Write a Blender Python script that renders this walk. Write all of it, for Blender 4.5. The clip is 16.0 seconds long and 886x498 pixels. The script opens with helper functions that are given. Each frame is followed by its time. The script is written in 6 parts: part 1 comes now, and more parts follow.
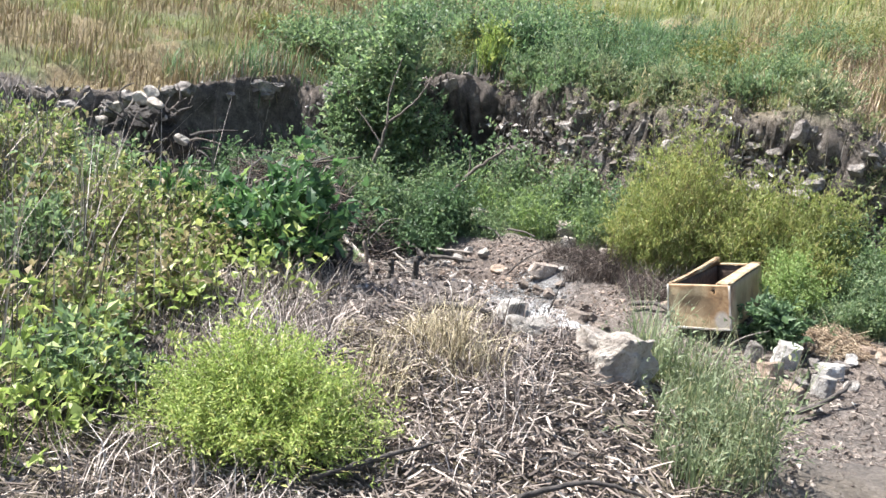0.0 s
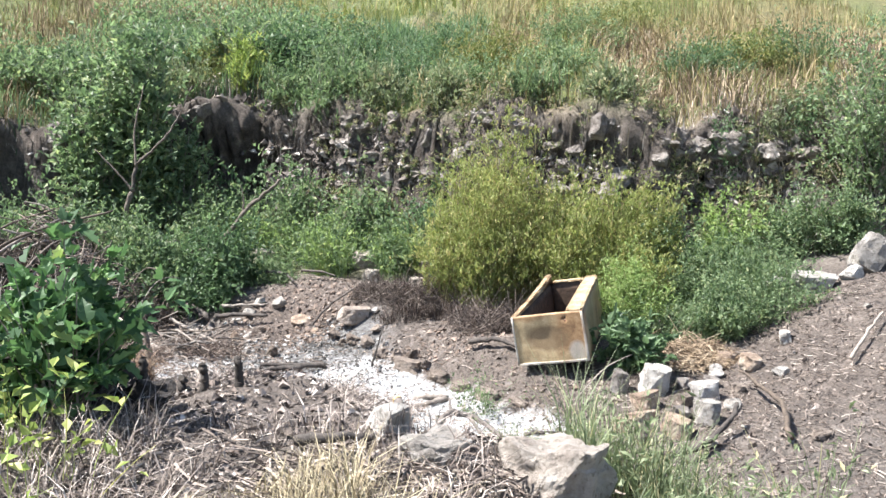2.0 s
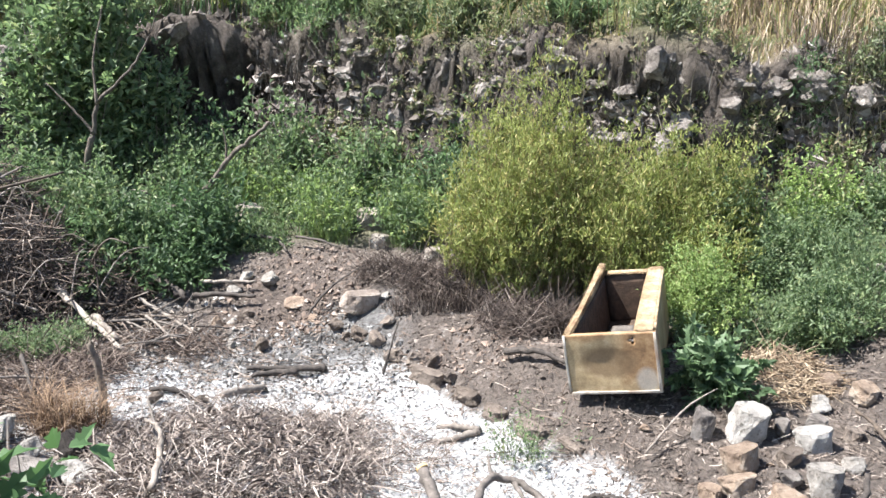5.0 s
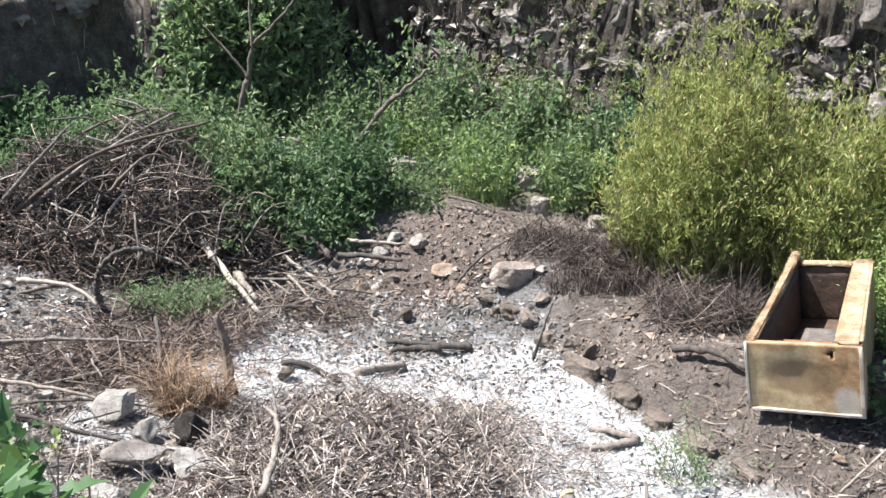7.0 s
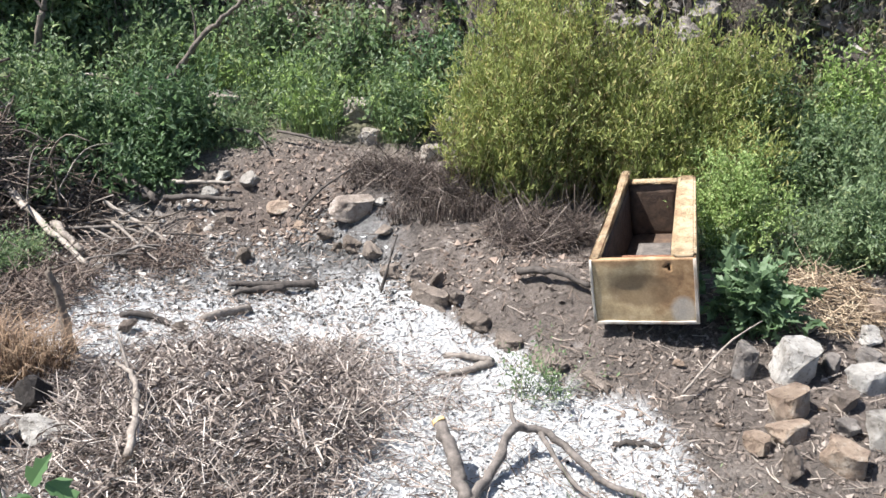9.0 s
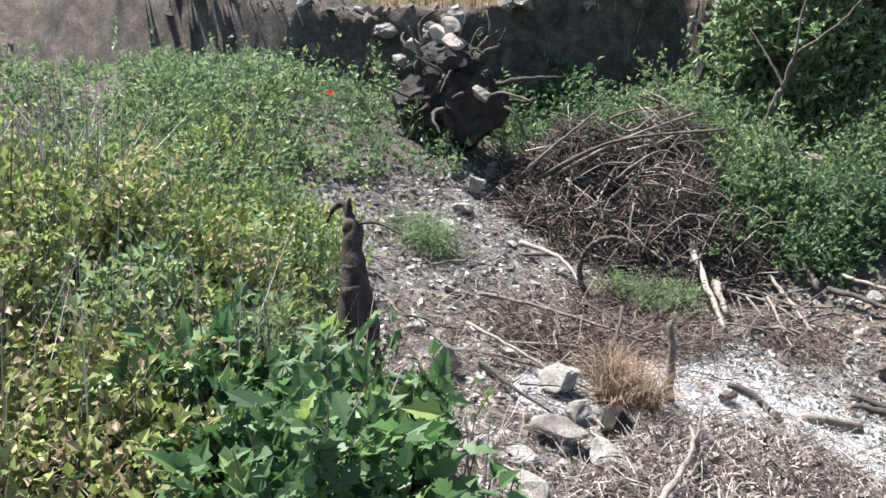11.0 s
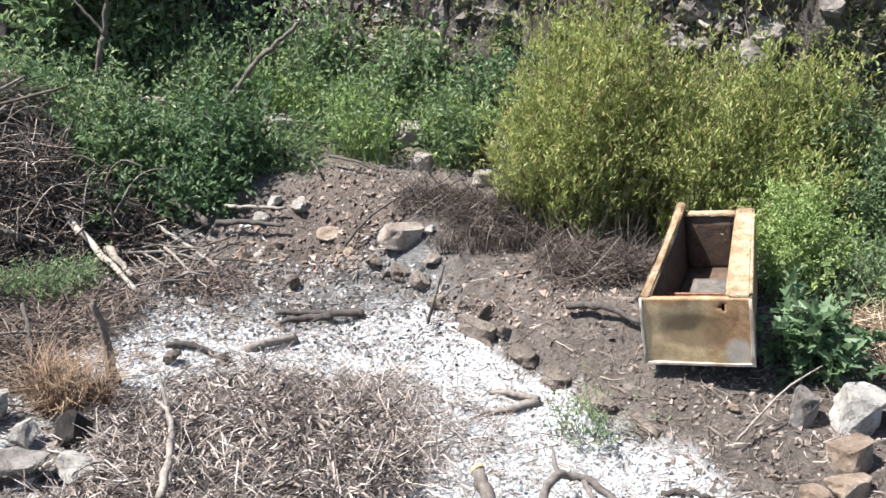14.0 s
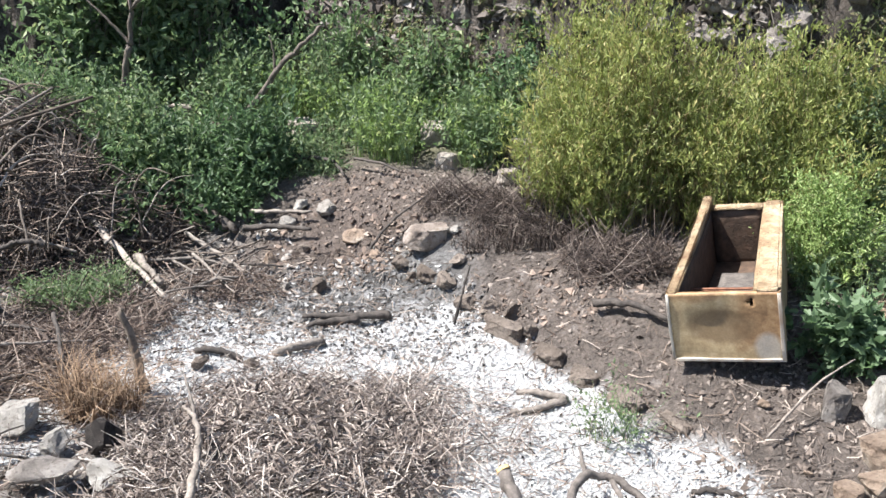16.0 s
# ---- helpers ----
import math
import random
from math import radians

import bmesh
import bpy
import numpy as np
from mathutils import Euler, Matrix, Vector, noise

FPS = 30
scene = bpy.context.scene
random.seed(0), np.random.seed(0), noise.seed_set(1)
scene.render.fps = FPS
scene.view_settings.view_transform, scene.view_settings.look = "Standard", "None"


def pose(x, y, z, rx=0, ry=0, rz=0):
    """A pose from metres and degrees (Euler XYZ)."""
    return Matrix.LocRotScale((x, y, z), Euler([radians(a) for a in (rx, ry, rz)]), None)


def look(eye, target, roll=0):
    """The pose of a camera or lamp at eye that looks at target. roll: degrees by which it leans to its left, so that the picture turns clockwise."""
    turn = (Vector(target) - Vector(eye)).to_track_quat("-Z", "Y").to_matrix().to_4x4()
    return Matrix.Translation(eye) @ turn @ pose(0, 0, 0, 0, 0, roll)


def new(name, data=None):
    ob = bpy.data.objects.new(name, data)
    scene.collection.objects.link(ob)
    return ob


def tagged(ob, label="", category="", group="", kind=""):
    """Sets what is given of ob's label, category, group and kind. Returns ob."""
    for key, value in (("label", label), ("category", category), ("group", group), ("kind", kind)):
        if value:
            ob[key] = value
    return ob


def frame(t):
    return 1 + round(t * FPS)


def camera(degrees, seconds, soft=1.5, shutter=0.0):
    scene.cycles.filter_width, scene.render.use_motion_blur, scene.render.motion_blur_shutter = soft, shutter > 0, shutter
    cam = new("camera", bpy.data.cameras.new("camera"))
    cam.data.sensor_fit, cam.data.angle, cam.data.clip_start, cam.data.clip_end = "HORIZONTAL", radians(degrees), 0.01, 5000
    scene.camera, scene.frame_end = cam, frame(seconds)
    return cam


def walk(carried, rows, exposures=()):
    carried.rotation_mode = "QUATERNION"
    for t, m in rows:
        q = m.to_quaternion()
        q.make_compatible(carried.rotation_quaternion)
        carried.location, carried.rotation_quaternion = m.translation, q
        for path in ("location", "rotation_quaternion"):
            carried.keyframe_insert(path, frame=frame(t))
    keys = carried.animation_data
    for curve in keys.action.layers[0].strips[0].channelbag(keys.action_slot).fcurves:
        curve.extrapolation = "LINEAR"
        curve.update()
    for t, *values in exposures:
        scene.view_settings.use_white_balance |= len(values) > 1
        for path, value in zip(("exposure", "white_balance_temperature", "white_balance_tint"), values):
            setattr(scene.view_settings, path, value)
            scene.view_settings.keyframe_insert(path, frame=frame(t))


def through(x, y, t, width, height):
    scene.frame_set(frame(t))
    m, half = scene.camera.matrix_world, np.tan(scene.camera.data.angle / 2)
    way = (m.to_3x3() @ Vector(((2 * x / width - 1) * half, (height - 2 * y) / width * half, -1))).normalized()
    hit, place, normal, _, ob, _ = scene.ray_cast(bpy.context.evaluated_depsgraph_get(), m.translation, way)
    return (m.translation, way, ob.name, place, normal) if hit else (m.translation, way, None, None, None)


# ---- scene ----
cam = camera(51.0, 16.0)
PATH = [
    (0, (1.824, -2.781, 1.388), (1.199, -0.896, 1.158), 6.8),
    (0.5, (1.65, -2.475, 1.388), (1.104, -0.566, 1.151), 5.8),
    (1, (1.481, -2.193, 1.473), (0.977, -0.275, 1.217), 7.1),
    (1.5, (1.207, -1.843, 1.485), (0.896, 0.122, 1.275), 1.6),
    (2, (1.049, -1.584, 1.56), (0.942, 0.405, 1.374), 0.2),
    (2.5, (0.99, -1.263, 1.551), (0.933, 0.73, 1.393), 2.6),
    (3, (0.948, -1.02, 1.674), (0.909, 0.963, 1.416), 2.3),
    (3.2, (0.899, -0.903, 1.725), (0.872, 1.077, 1.444), 1.0),
    (5.3, (0.679, 0.196, 2.067), (0.578, 2.137, 1.594), 0.5),
    (5.5, (0.622, 0.31, 2.058), (0.532, 2.242, 1.547), 1.0),
    (6, (0.663, 0.633, 2.079), (0.357, 2.518, 1.485), 0.3),
    (6.5, (0.802, 0.722, 2.119), (0.277, 2.559, 1.525), -1.0),
    (7, (0.734, 0.747, 2.122), (0.287, 2.614, 1.561), 0.6),
    (7.5, (0.568, 0.767, 2.112), (0.347, 2.668, 1.529), -0.0),
    (8, (0.496, 0.752, 2.121), (0.455, 2.645, 1.479), -1.0),
    (8.5, (0.475, 0.716, 2.129), (0.518, 2.594, 1.444), 0.2),
    (9, (0.497, 0.76, 2.12), (0.47, 2.635, 1.424), 1.3),
    (9.5, (0.534, 0.812, 2.099), (0.392, 2.682, 1.405), 0.8),
    (10, (0.757, 0.884, 2.182), (0.19, 2.686, 1.525), 5.5),
    (10.2, (0.907, 0.839, 2.308), (0.131, 2.554, 1.632), 6.0),
    (11.2, (1.02, 0.80, 2.33), (-0.36, 2.06, 1.70), 4.0),
    (12.3, (1.075, 0.836, 2.347), (0.001, 2.377, 1.659), 0.9),
    (12.5, (0.994, 0.903, 2.312), (0.017, 2.506, 1.624), 0.1),
    (13, (0.864, 0.978, 2.27), (0.331, 2.776, 1.575), -3.9),
    (13.5, (0.63, 0.921, 2.212), (0.432, 2.789, 1.525), -1.7),
    (14, (0.597, 0.914, 2.208), (0.428, 2.788, 1.529), 0.4),
    (14.5, (0.616, 0.929, 2.218), (0.408, 2.797, 1.534), 0.2),
    (15, (0.649, 0.938, 2.222), (0.399, 2.801, 1.539), -0.4),
    (15.5, (0.658, 0.934, 2.217), (0.394, 2.797, 1.538), -1.4),
    (16, (0.646, 0.938, 2.215), (0.406, 2.803, 1.533), -1.7),
]
walk(cam, [(t, look(eye, target, roll)) for t, eye, target, roll in PATH],
     [(0, 1.66), (3.2, 1.66), (5.5, 1.50), (7.5, 1.40), (9.0, 1.26), (9.5, 1.23), (10.2, 1.32), (12.3, 1.58), (13.5, 1.36), (16, 1.32)])

# ---- world and sun ----
SUN = Vector((-0.66, -0.08, 1.1)).normalized()
world = bpy.data.worlds.new("world")
scene.world = world
world.use_nodes = True
_sky = world.node_tree.nodes.new("ShaderNodeTexSky")
_sky.sky_type, _sky.sun_disc = "NISHITA", False
_sky.sun_elevation, _sky.sun_rotation = math.asin(SUN.z), math.atan2(SUN.x, SUN.y)
_back = world.node_tree.nodes["Background"]
_back.inputs["Strength"].default_value = 0.078
world.node_tree.links.new(_sky.outputs[0], _back.inputs["Color"])
sun = new("sun", bpy.data.lights.new("sun", "SUN"))
sun.data.energy, sun.data.angle, sun.data.color = 5.0, radians(0.53), (1.0, 0.972, 0.94)
sun.matrix_world = look(SUN * 40, (0, 0, 0))


# ---- small tools ----
def sst(a, b, x):
    t = np.clip((x - a) / (b - a), 0.0, 1.0)
    return t * t * (3 - 2 * t)


def lerp(a, b, t):
    return a + (b - a) * t


def _hash(ix, iy, seed):
    h = (ix * 374761393 + iy * 668265263 + seed * 974634541) & 0x7FFFFFFF
    h = ((h ^ (h >> 13)) * 1274126177) & 0x7FFFFFFF
    return ((h ^ (h >> 16)) & 0xFFFF) / 65535.0


def vnoise(x, y, seed=0):
    x, y = np.asarray(x, float), np.asarray(y, float)
    ix, iy = np.floor(x).astype(np.int64), np.floor(y).astype(np.int64)
    fx, fy = x - ix, y - iy
    fx, fy = fx * fx * (3 - 2 * fx), fy * fy * (3 - 2 * fy)
    a, b = _hash(ix, iy, seed), _hash(ix + 1, iy, seed)
    c, d = _hash(ix, iy + 1, seed), _hash(ix + 1, iy + 1, seed)
    return lerp(lerp(a, b, fx), lerp(c, d, fx), fy) * 2 - 1


def fbm(x, y, octaves=4, seed=0):
    out, amp, f = 0.0, 0.5, 1.0
    for k in range(octaves):
        out = out + amp * vnoise(np.asarray(x) * f + 17.3 * k, np.asarray(y) * f - 9.1 * k, seed + k)
        amp, f = amp * 0.5, f * 2.03
    return out


def cliff_y(x):
    y = np.where(x < 2.2, 8.9 - 0.55 * x, 7.69 + 0.1 * (x - 2.2))
    y = np.where(x < -2.2, 10.11 + 0.3 * (x + 2.2), y)
    return np.where(x < -5.0, np.maximum(9.27 + 1.0 * (x + 5.0), -4.0), y)


def smooth_z(x, y):
    """The lie of the land without its fine relief."""
    x, y = np.asarray(x, float), np.asarray(y, float)
    near = lerp(-0.2, 0.1, sst(-3.5, -0.3, y)) + 0.38 * sst(0.0, 1.6, y) * (1 - 0.85 * sst(0.9, 2.1, x))
    near = near + 0.25 * sst(-1.2, -3.5, x) * sst(-2.0, 1.0, y)
    floor = np.clip(-0.16 - 0.10 * (x + 0.5) - 0.10 * (y - 5.0), -0.34, 0.3)
    right = -0.06 + 0.12 * (y - 4.8)
    edge = 2.85 + 0.12 * x - 1.0 * sst(0.05, 0.75, x) - 0.5 * sst(0.9, 2.0, x)
    z = lerp(near, floor, sst(edge, edge + 0.75, y))
    s = (x - 0.25) * 0.72 + (y - 5.7) * 0.69
    z = lerp(z, np.where(y > 3.4, np.maximum(right, z), z), sst(-0.2, 0.75, s) * sst(3.2, 4.2, y))
    z = z + 0.16 * np.exp(-(((x + 0.95) / 0.8) ** 2 + ((y - 7.3) / 0.75) ** 2))
    z = z + 0.35 * sst(-2.6, -6.0, x) * sst(2.8, 5.0, y)
    z = z + 0.55 * sst(2.6, 4.4, x) * sst(3.0, 6.0, y)
    z = z + 0.10 * np.exp(-(((x - 1.5) / 0.55) ** 2 + ((y - 5.65) / 0.6) ** 2))
    z = z - 0.09 * np.exp(-(((x - 1.72) / 0.24) ** 2 + ((y - 5.3) / 0.28) ** 2))
    c = cliff_y(x)
    b = 0.25 + 0.25 * sst(6.8, 9.5, y)
    z = np.where(y > 6.4, lerp(z, np.maximum(z, b), sst(6.6, 8.2, y)), z)
    top = 2.22 - 0.25 * sst(2.4, 3.2, x) - 0.3 * sst(-2.0, -6.0, x) - 0.62 * sst(-5.4, -7.4, x)
    top = top + 0.42 * fbm(x * 1.1, y * 0.0 + 7.0, 4, 15)
    cc = c + 0.45 * fbm(x * 0.8, y * 0.0 + 3.0, 2, 5)
    steep = sst(-1.2, -2.4, x)
    up = sst(cc - 0.15 + 0.2 * steep, cc + 0.5 - 0.22 * steep, y)
    z = lerp(z, np.maximum(top, z), up) + 0.24 * np.clip(y - c - 0.5, 0, 60) + 0.02 * np.clip(y - c - 60, 0, 400)
    return z


def ground_z(x, y):
    x, y = np.asarray(x, float), np.asarray(y, float)
    z = smooth_z(x, y)
    return z + 0.05 * fbm(x * 1.7, y * 1.7, 4, 2) + 0.030 * fbm(x * 7.5, y * 7.5, 3, 8)


def gz(x, y):
    return float(ground_z(np.array([x]), np.array([y]))[0])


def ash_mask(x, y):
    """How much white ash lies at a place."""
    s = (x - 0.25) * 0.72 + (y - 5.7) * 0.69
    m = sst(0.04, -0.20, s - 0.30 + 0.12 * fbm(x * 4, y * 4, 4, 21))
    m = m * sst(6.5, 5.85, y + 0.4 * fbm(x * 2.6, y * 2.6, 4, 23)) * sst(3.05, 3.6, y)
    m = m * sst(-2.05, -1.55, x + 0.5 * fbm(x * 1.3, y * 1.3, 3, 25)) * sst(1.75, 1.45, x)
    bare = np.exp(-(((x + 0.42) / 0.62) ** 2 + ((y - 4.45) / 0.75) ** 2) * 1.3)
    m = m * (1 - 0.8 * sst(-0.75, -1.15, x) * sst(5.1, 4.7, y))
    m = m * (1 - 0.25 * sst(0.35, 0.8, bare))
    patch = np.exp(-(((x +1.79) / 0.30) ** 2 + ((y - 4.35) / 0.26) ** 2))
    m = np.maximum(m, 1.0 * sst(0.25, 0.6, patch + 0.5 * fbm(x * 5, y * 5, 3, 27)))
    return np.clip(m, 0, 1)


def tri_mesh(name, verts, tris, mat, smooth=False):
    me = bpy.data.meshes.new(name)
    verts, tris = np.asarray(verts, np.float32), np.asarray(tris, np.int32)
    me.vertices.add(len(verts))
    me.vertices.foreach_set("co", verts.ravel())
    me.loops.add(tris.size)
    me.loops.foreach_set("vertex_index", tris.ravel())
    me.polygons.add(len(tris))
    me.polygons.foreach_set("loop_start", np.arange(0, tris.size, 3, dtype=np.int32))
    me.polygons.foreach_set("use_smooth", np.full(len(tris), smooth))
    me.update(calc_edges=True)
    me.materials.append(mat)
    return me


def part(name, bm, material, parent, label="", smooth=False):
    """Links a bmesh as one mesh object under a thing."""
    me = bpy.data.meshes.new(name)
    bm.to_mesh(me)
    bm.free()
    for p in me.polygons:
        p.use_smooth = smooth
    me.materials.append(material)
    ob = new(name, me)
    ob.parent = parent
    return tagged(ob, label) if label else ob


def sub(name, verts, tris, mat, parent, label="", smooth=False):
    ob = new(name, tri_mesh(name, verts, tris, mat, smooth))
    ob.parent = parent
    return tagged(ob, label) if label else ob


def thing(name, label, category, group="", kind="", at=(0, 0, 0)):
    ob = new(name)
    ob.location = at
    ob.empty_display_size = 0.1
    return tagged(ob, label, category, group, kind)


def join(*meshes):
    vs, ts, n = [], [], 0
    for v, t in meshes:
        vs.append(v)
        ts.append(t + n)
        n += len(v)
    return np.concatenate(vs), np.concatenate(ts)


def unit(v):
    return v / np.maximum(np.linalg.norm(v, axis=-1, keepdims=True), 1e-9)


def tubes(paths, r0, r1, sides=3):
    """Tapered tubes along paths of shape (n, k, 3)."""
    paths = np.asarray(paths, float)
    n, k, _ = paths.shape
    r0, r1 = np.broadcast_to(r0, n), np.broadcast_to(r1, n)
    d = unit(np.gradient(paths, axis=1))
    ref = np.where(np.abs(d[..., 2:3]) > 0.9, np.array([1.0, 0, 0]), np.array([0, 0, 1.0]))
    u = unit(np.cross(d, ref))
    w = np.cross(d, u)
    rad = r0[:, None] + (r1 - r0)[:, None] * np.linspace(0, 1, k)
    a = np.arange(sides) * 2 * np.pi / sides
    v = paths[:, :, None] + rad[:, :, None, None] * (np.cos(a)[:, None] * u[:, :, None] + np.sin(a)[:, None] * w[:, :, None])
    base = np.arange(n)[:, None, None] * k * sides
    i, j = np.arange(k - 1)[None, :, None] * sides, np.arange(sides)[None, None]
    j2 = (j + 1) % sides
    p, q, r, s = base + i + j, base + i + j2, base + i + sides + j2, base + i + sides + j
    t = np.concatenate([np.stack([p, q, r], -1).reshape(-1, 3), np.stack([p, r, s], -1).reshape(-1, 3)])
    caps = []
    for m in range(1, sides - 1):
        e = np.arange(n) * k * sides
        caps.append(np.stack([e, e + m + 1, e + m], -1))
        e = e + (k - 1) * sides
        caps.append(np.stack([e, e + m, e + m + 1], -1))
    return v.reshape(-1, 3), np.concatenate([t, *caps])


def leaves(rng, P, D, L, W, fold=0.25):
    """Folded, pointed leaves at P along D."""
    n = len(P)
    D = unit(D)
    side = unit(np.cross(D, rng.normal(size=(n, 3)) * 0.6 + np.array([0, 0, 1.0])))
    up = np.cross(side, D)
    L, W = np.broadcast_to(L, n)[:, None], np.broadcast_to(W, n)[:, None]
    mid = P + D * L * 0.45
    lift = up * W * fold
    tip = P + D * L - up * L * 0.12
    v = np.stack([P, mid + side * W * 0.5 + lift, tip, mid - side * W * 0.5 + lift, mid - up * W * 0.05], 1)
    b = np.arange(n)[:, None] * 5
    t = np.concatenate([b + [0, 4, 1], b + [1, 4, 2], b + [2, 4, 3], b + [3, 4, 0]])
    return v.reshape(-1, 3), t


def broad_leaves(rng, P, D, L, W):
    """Larger oval leaves with a midrib, curling over."""
    n = len(P)
    D = unit(D)
    side = unit(np.cross(D, rng.normal(size=(n, 3)) * 0.6 + np.array([0, 0, 1.0])))
    up = np.cross(side, D)
    L, W = np.broadcast_to(L, n)[:, None], np.broadcast_to(W, n)[:, None]
    curl = rng.uniform(0.05, 0.35, n)[:, None]
    rows = []
    for f, w, back in ((0.0, 0.04, 0.0), (0.16, 0.40, 0.02), (0.34, 0.56, -0.05), (0.44, 0.30, 0.0), (0.62, 0.42, -0.06), (0.72, 0.22, 0.0), (1.0, 0.01, 0.0)):
        c = P + D * L * f - up * L * curl * f * f
        lobe = D * L * -back + up * W * w * 0.45
        rows += [c + side * W * w + lobe, c, c - side * W * w + lobe]
    v = np.stack(rows, 1)
    q = []
    for r in range(6):
        for k in range(2):
            a = r * 3 + k
            q += [[a, a + 3, a + 1], [a + 1, a + 3, a + 4]]
    t = (np.arange(n)[:, None, None] * 21 + np.array(q)[None]).reshape(-1, 3)
    return v.reshape(-1, 3), t


def blades(rng, P, H, lean, W):
    """Thin grass blades that bend over."""
    n = len(P)
    a = rng.uniform(0, 2 * np.pi, n)
    out = np.stack([np.cos(a), np.sin(a), 0 * a], -1)
    side = np.stack([-np.sin(a), np.cos(a), 0 * a], -1)
    H, lean, W = (np.broadcast_to(q, n)[:, None] for q in (H, lean, W))
    up = np.array([0, 0, 1.0])
    p1 = P + up * H * 0.5 + out * H * lean * 0.25
    p2 = P + up * H * (1 - 0.25 * np.minimum(lean, 1.5)) + out * H * lean
    v = np.stack([P - side * W / 2, P + side * W / 2, p1 + side * W * 0.4, p1 - side * W * 0.4, p2], 1)
    b = np.arange(n)[:, None] * 5
    return v.reshape(-1, 3), np.concatenate([b + [0, 1, 2], b + [0, 2, 3], b + [3, 2, 4]])


def bez(p0, p1, p2, k):
    t = np.linspace(0, 1, k)[None, :, None]
    return (1 - t) ** 2 * p0[:, None] + 2 * t * (1 - t) * p1[:, None] + t**2 * p2[:, None]


def bez_at(p0, p1, p2, t):
    t = t[:, None]
    return (1 - t) ** 2 * p0 + 2 * t * (1 - t) * p1 + t**2 * p2


def on_ground(x, y, dz=0.0):
    return np.stack([x, y, ground_z(x, y) + dz], -1)


def disc(rng, n, cx, cy, rx, ry):
    a, r = rng.uniform(0, 2 * np.pi, n), np.sqrt(rng.uniform(0, 1, n))
    return cx + rx * r * np.cos(a), cy + ry * r * np.sin(a)


# ---- materials ----
def mat_new(name):
    m = bpy.data.materials.new(name)
    m.use_nodes = True
    nt = m.node_tree
    b = nt.nodes["Principled BSDF"]
    b.inputs["Roughness"].default_value = 0.85
    return m, nt, b


def node(nt, kind, **values):
    nd = nt.nodes.new(kind)
    for key, value in values.items():
        nd.inputs[key.replace("_", " ")].default_value = value
    return nd


def ramp(nt, fac, stops):
    r = nt.nodes.new("ShaderNodeValToRGB")
    while len(r.color_ramp.elements) < len(stops):
        r.color_ramp.elements.new(0.5)
    for e, (p, c) in zip(r.color_ramp.elements, stops):
        e.position, e.color = p, (*c, 1)
    nt.links.new(fac, r.inputs[0])
    return r.outputs[0]


def mixc(nt, fac, a, b, mode="MIX"):
    m = nt.nodes.new("ShaderNodeMix")
    m.data_type, m.blend_type = "RGBA", mode
    for s, v in ((m.inputs[0], fac), (m.inputs[6], a), (m.inputs[7], b)):
        if isinstance(v, (int, float)):
            s.default_value = v
        elif isinstance(v, tuple):
            s.default_value = (*v, 1)
        else:
            nt.links.new(v, s)
    return m.outputs[2]


def coords(nt):
    return nt.nodes.new("ShaderNodeTexCoord").outputs["Object"]


def noise_out(nt, vec, scale, detail=5, rough=0.6):
    n = node(nt, "ShaderNodeTexNoise", Scale=scale, Detail=detail, Roughness=rough)
    nt.links.new(vec, n.inputs["Vector"])
    return n.outputs[0]


def bump(nt, b, height, strength, distance):
    m = node(nt, "ShaderNodeBump", Strength=strength, Distance=distance)
    nt.links.new(height, m.inputs["Height"])
    nt.links.new(m.outputs[0], b.inputs["Normal"])


def leaf_mat(name, dark, light, dry=None, dry_at=0.9, gloss=0.5, through=0.36):
    """Leaf green that differs from leaf to leaf, with light passing through."""
    m, nt, b = mat_new(name)
    rnd = nt.nodes.new("ShaderNodeNewGeometry").outputs["Random Per Island"]
    stops = [(0.0, dark), (0.8, light)]
    if dry:
        stops = [(0.0, dark), (dry_at - 0.06, light), (dry_at, dry)]
    col = ramp(nt, rnd, stops)
    big = noise_out(nt, coords(nt), 1.7, 3)
    col = mixc(nt, 0.5, col, ramp(nt, big, [(0.3, (0.55, 0.6, 0.5)), (0.7, (1.25, 1.2, 1.1))]), "MULTIPLY")
    nt.links.new(col, b.inputs["Base Color"])
    b.inputs["Roughness"].default_value = gloss
    b.inputs["Specular IOR Level"].default_value = 0.35
    t = nt.nodes.new("ShaderNodeBsdfTranslucent")
    nt.links.new(mixc(nt, 1.0, col, (0.95, 1.06, 0.86), "MULTIPLY"), t.inputs[0])
    mx = nt.nodes.new("ShaderNodeMixShader")
    mx.inputs[0].default_value = through
    nt.links.new(b.outputs[0], mx.inputs[1])
    nt.links.new(t.outputs[0], mx.inputs[2])
    nt.links.new(mx.outputs[0], nt.nodes["Material Output"].inputs[0])
    return m


def twig_mat(name, stops, rough=0.85):
    m, nt, b = mat_new(name)
    rnd = nt.nodes.new("ShaderNodeNewGeometry").outputs["Random Per Island"]
    col = ramp(nt, rnd, stops)
    fine = noise_out(nt, coords(nt), 60, 3)
    col = mixc(nt, 0.6, col, ramp(nt, fine, [(0.3, (0.6, 0.58, 0.56)), (0.7, (1.2, 1.2, 1.2))]), "MULTIPLY")
    nt.links.new(col, b.inputs["Base Color"])
    b.inputs["Roughness"].default_value = rough
    return m


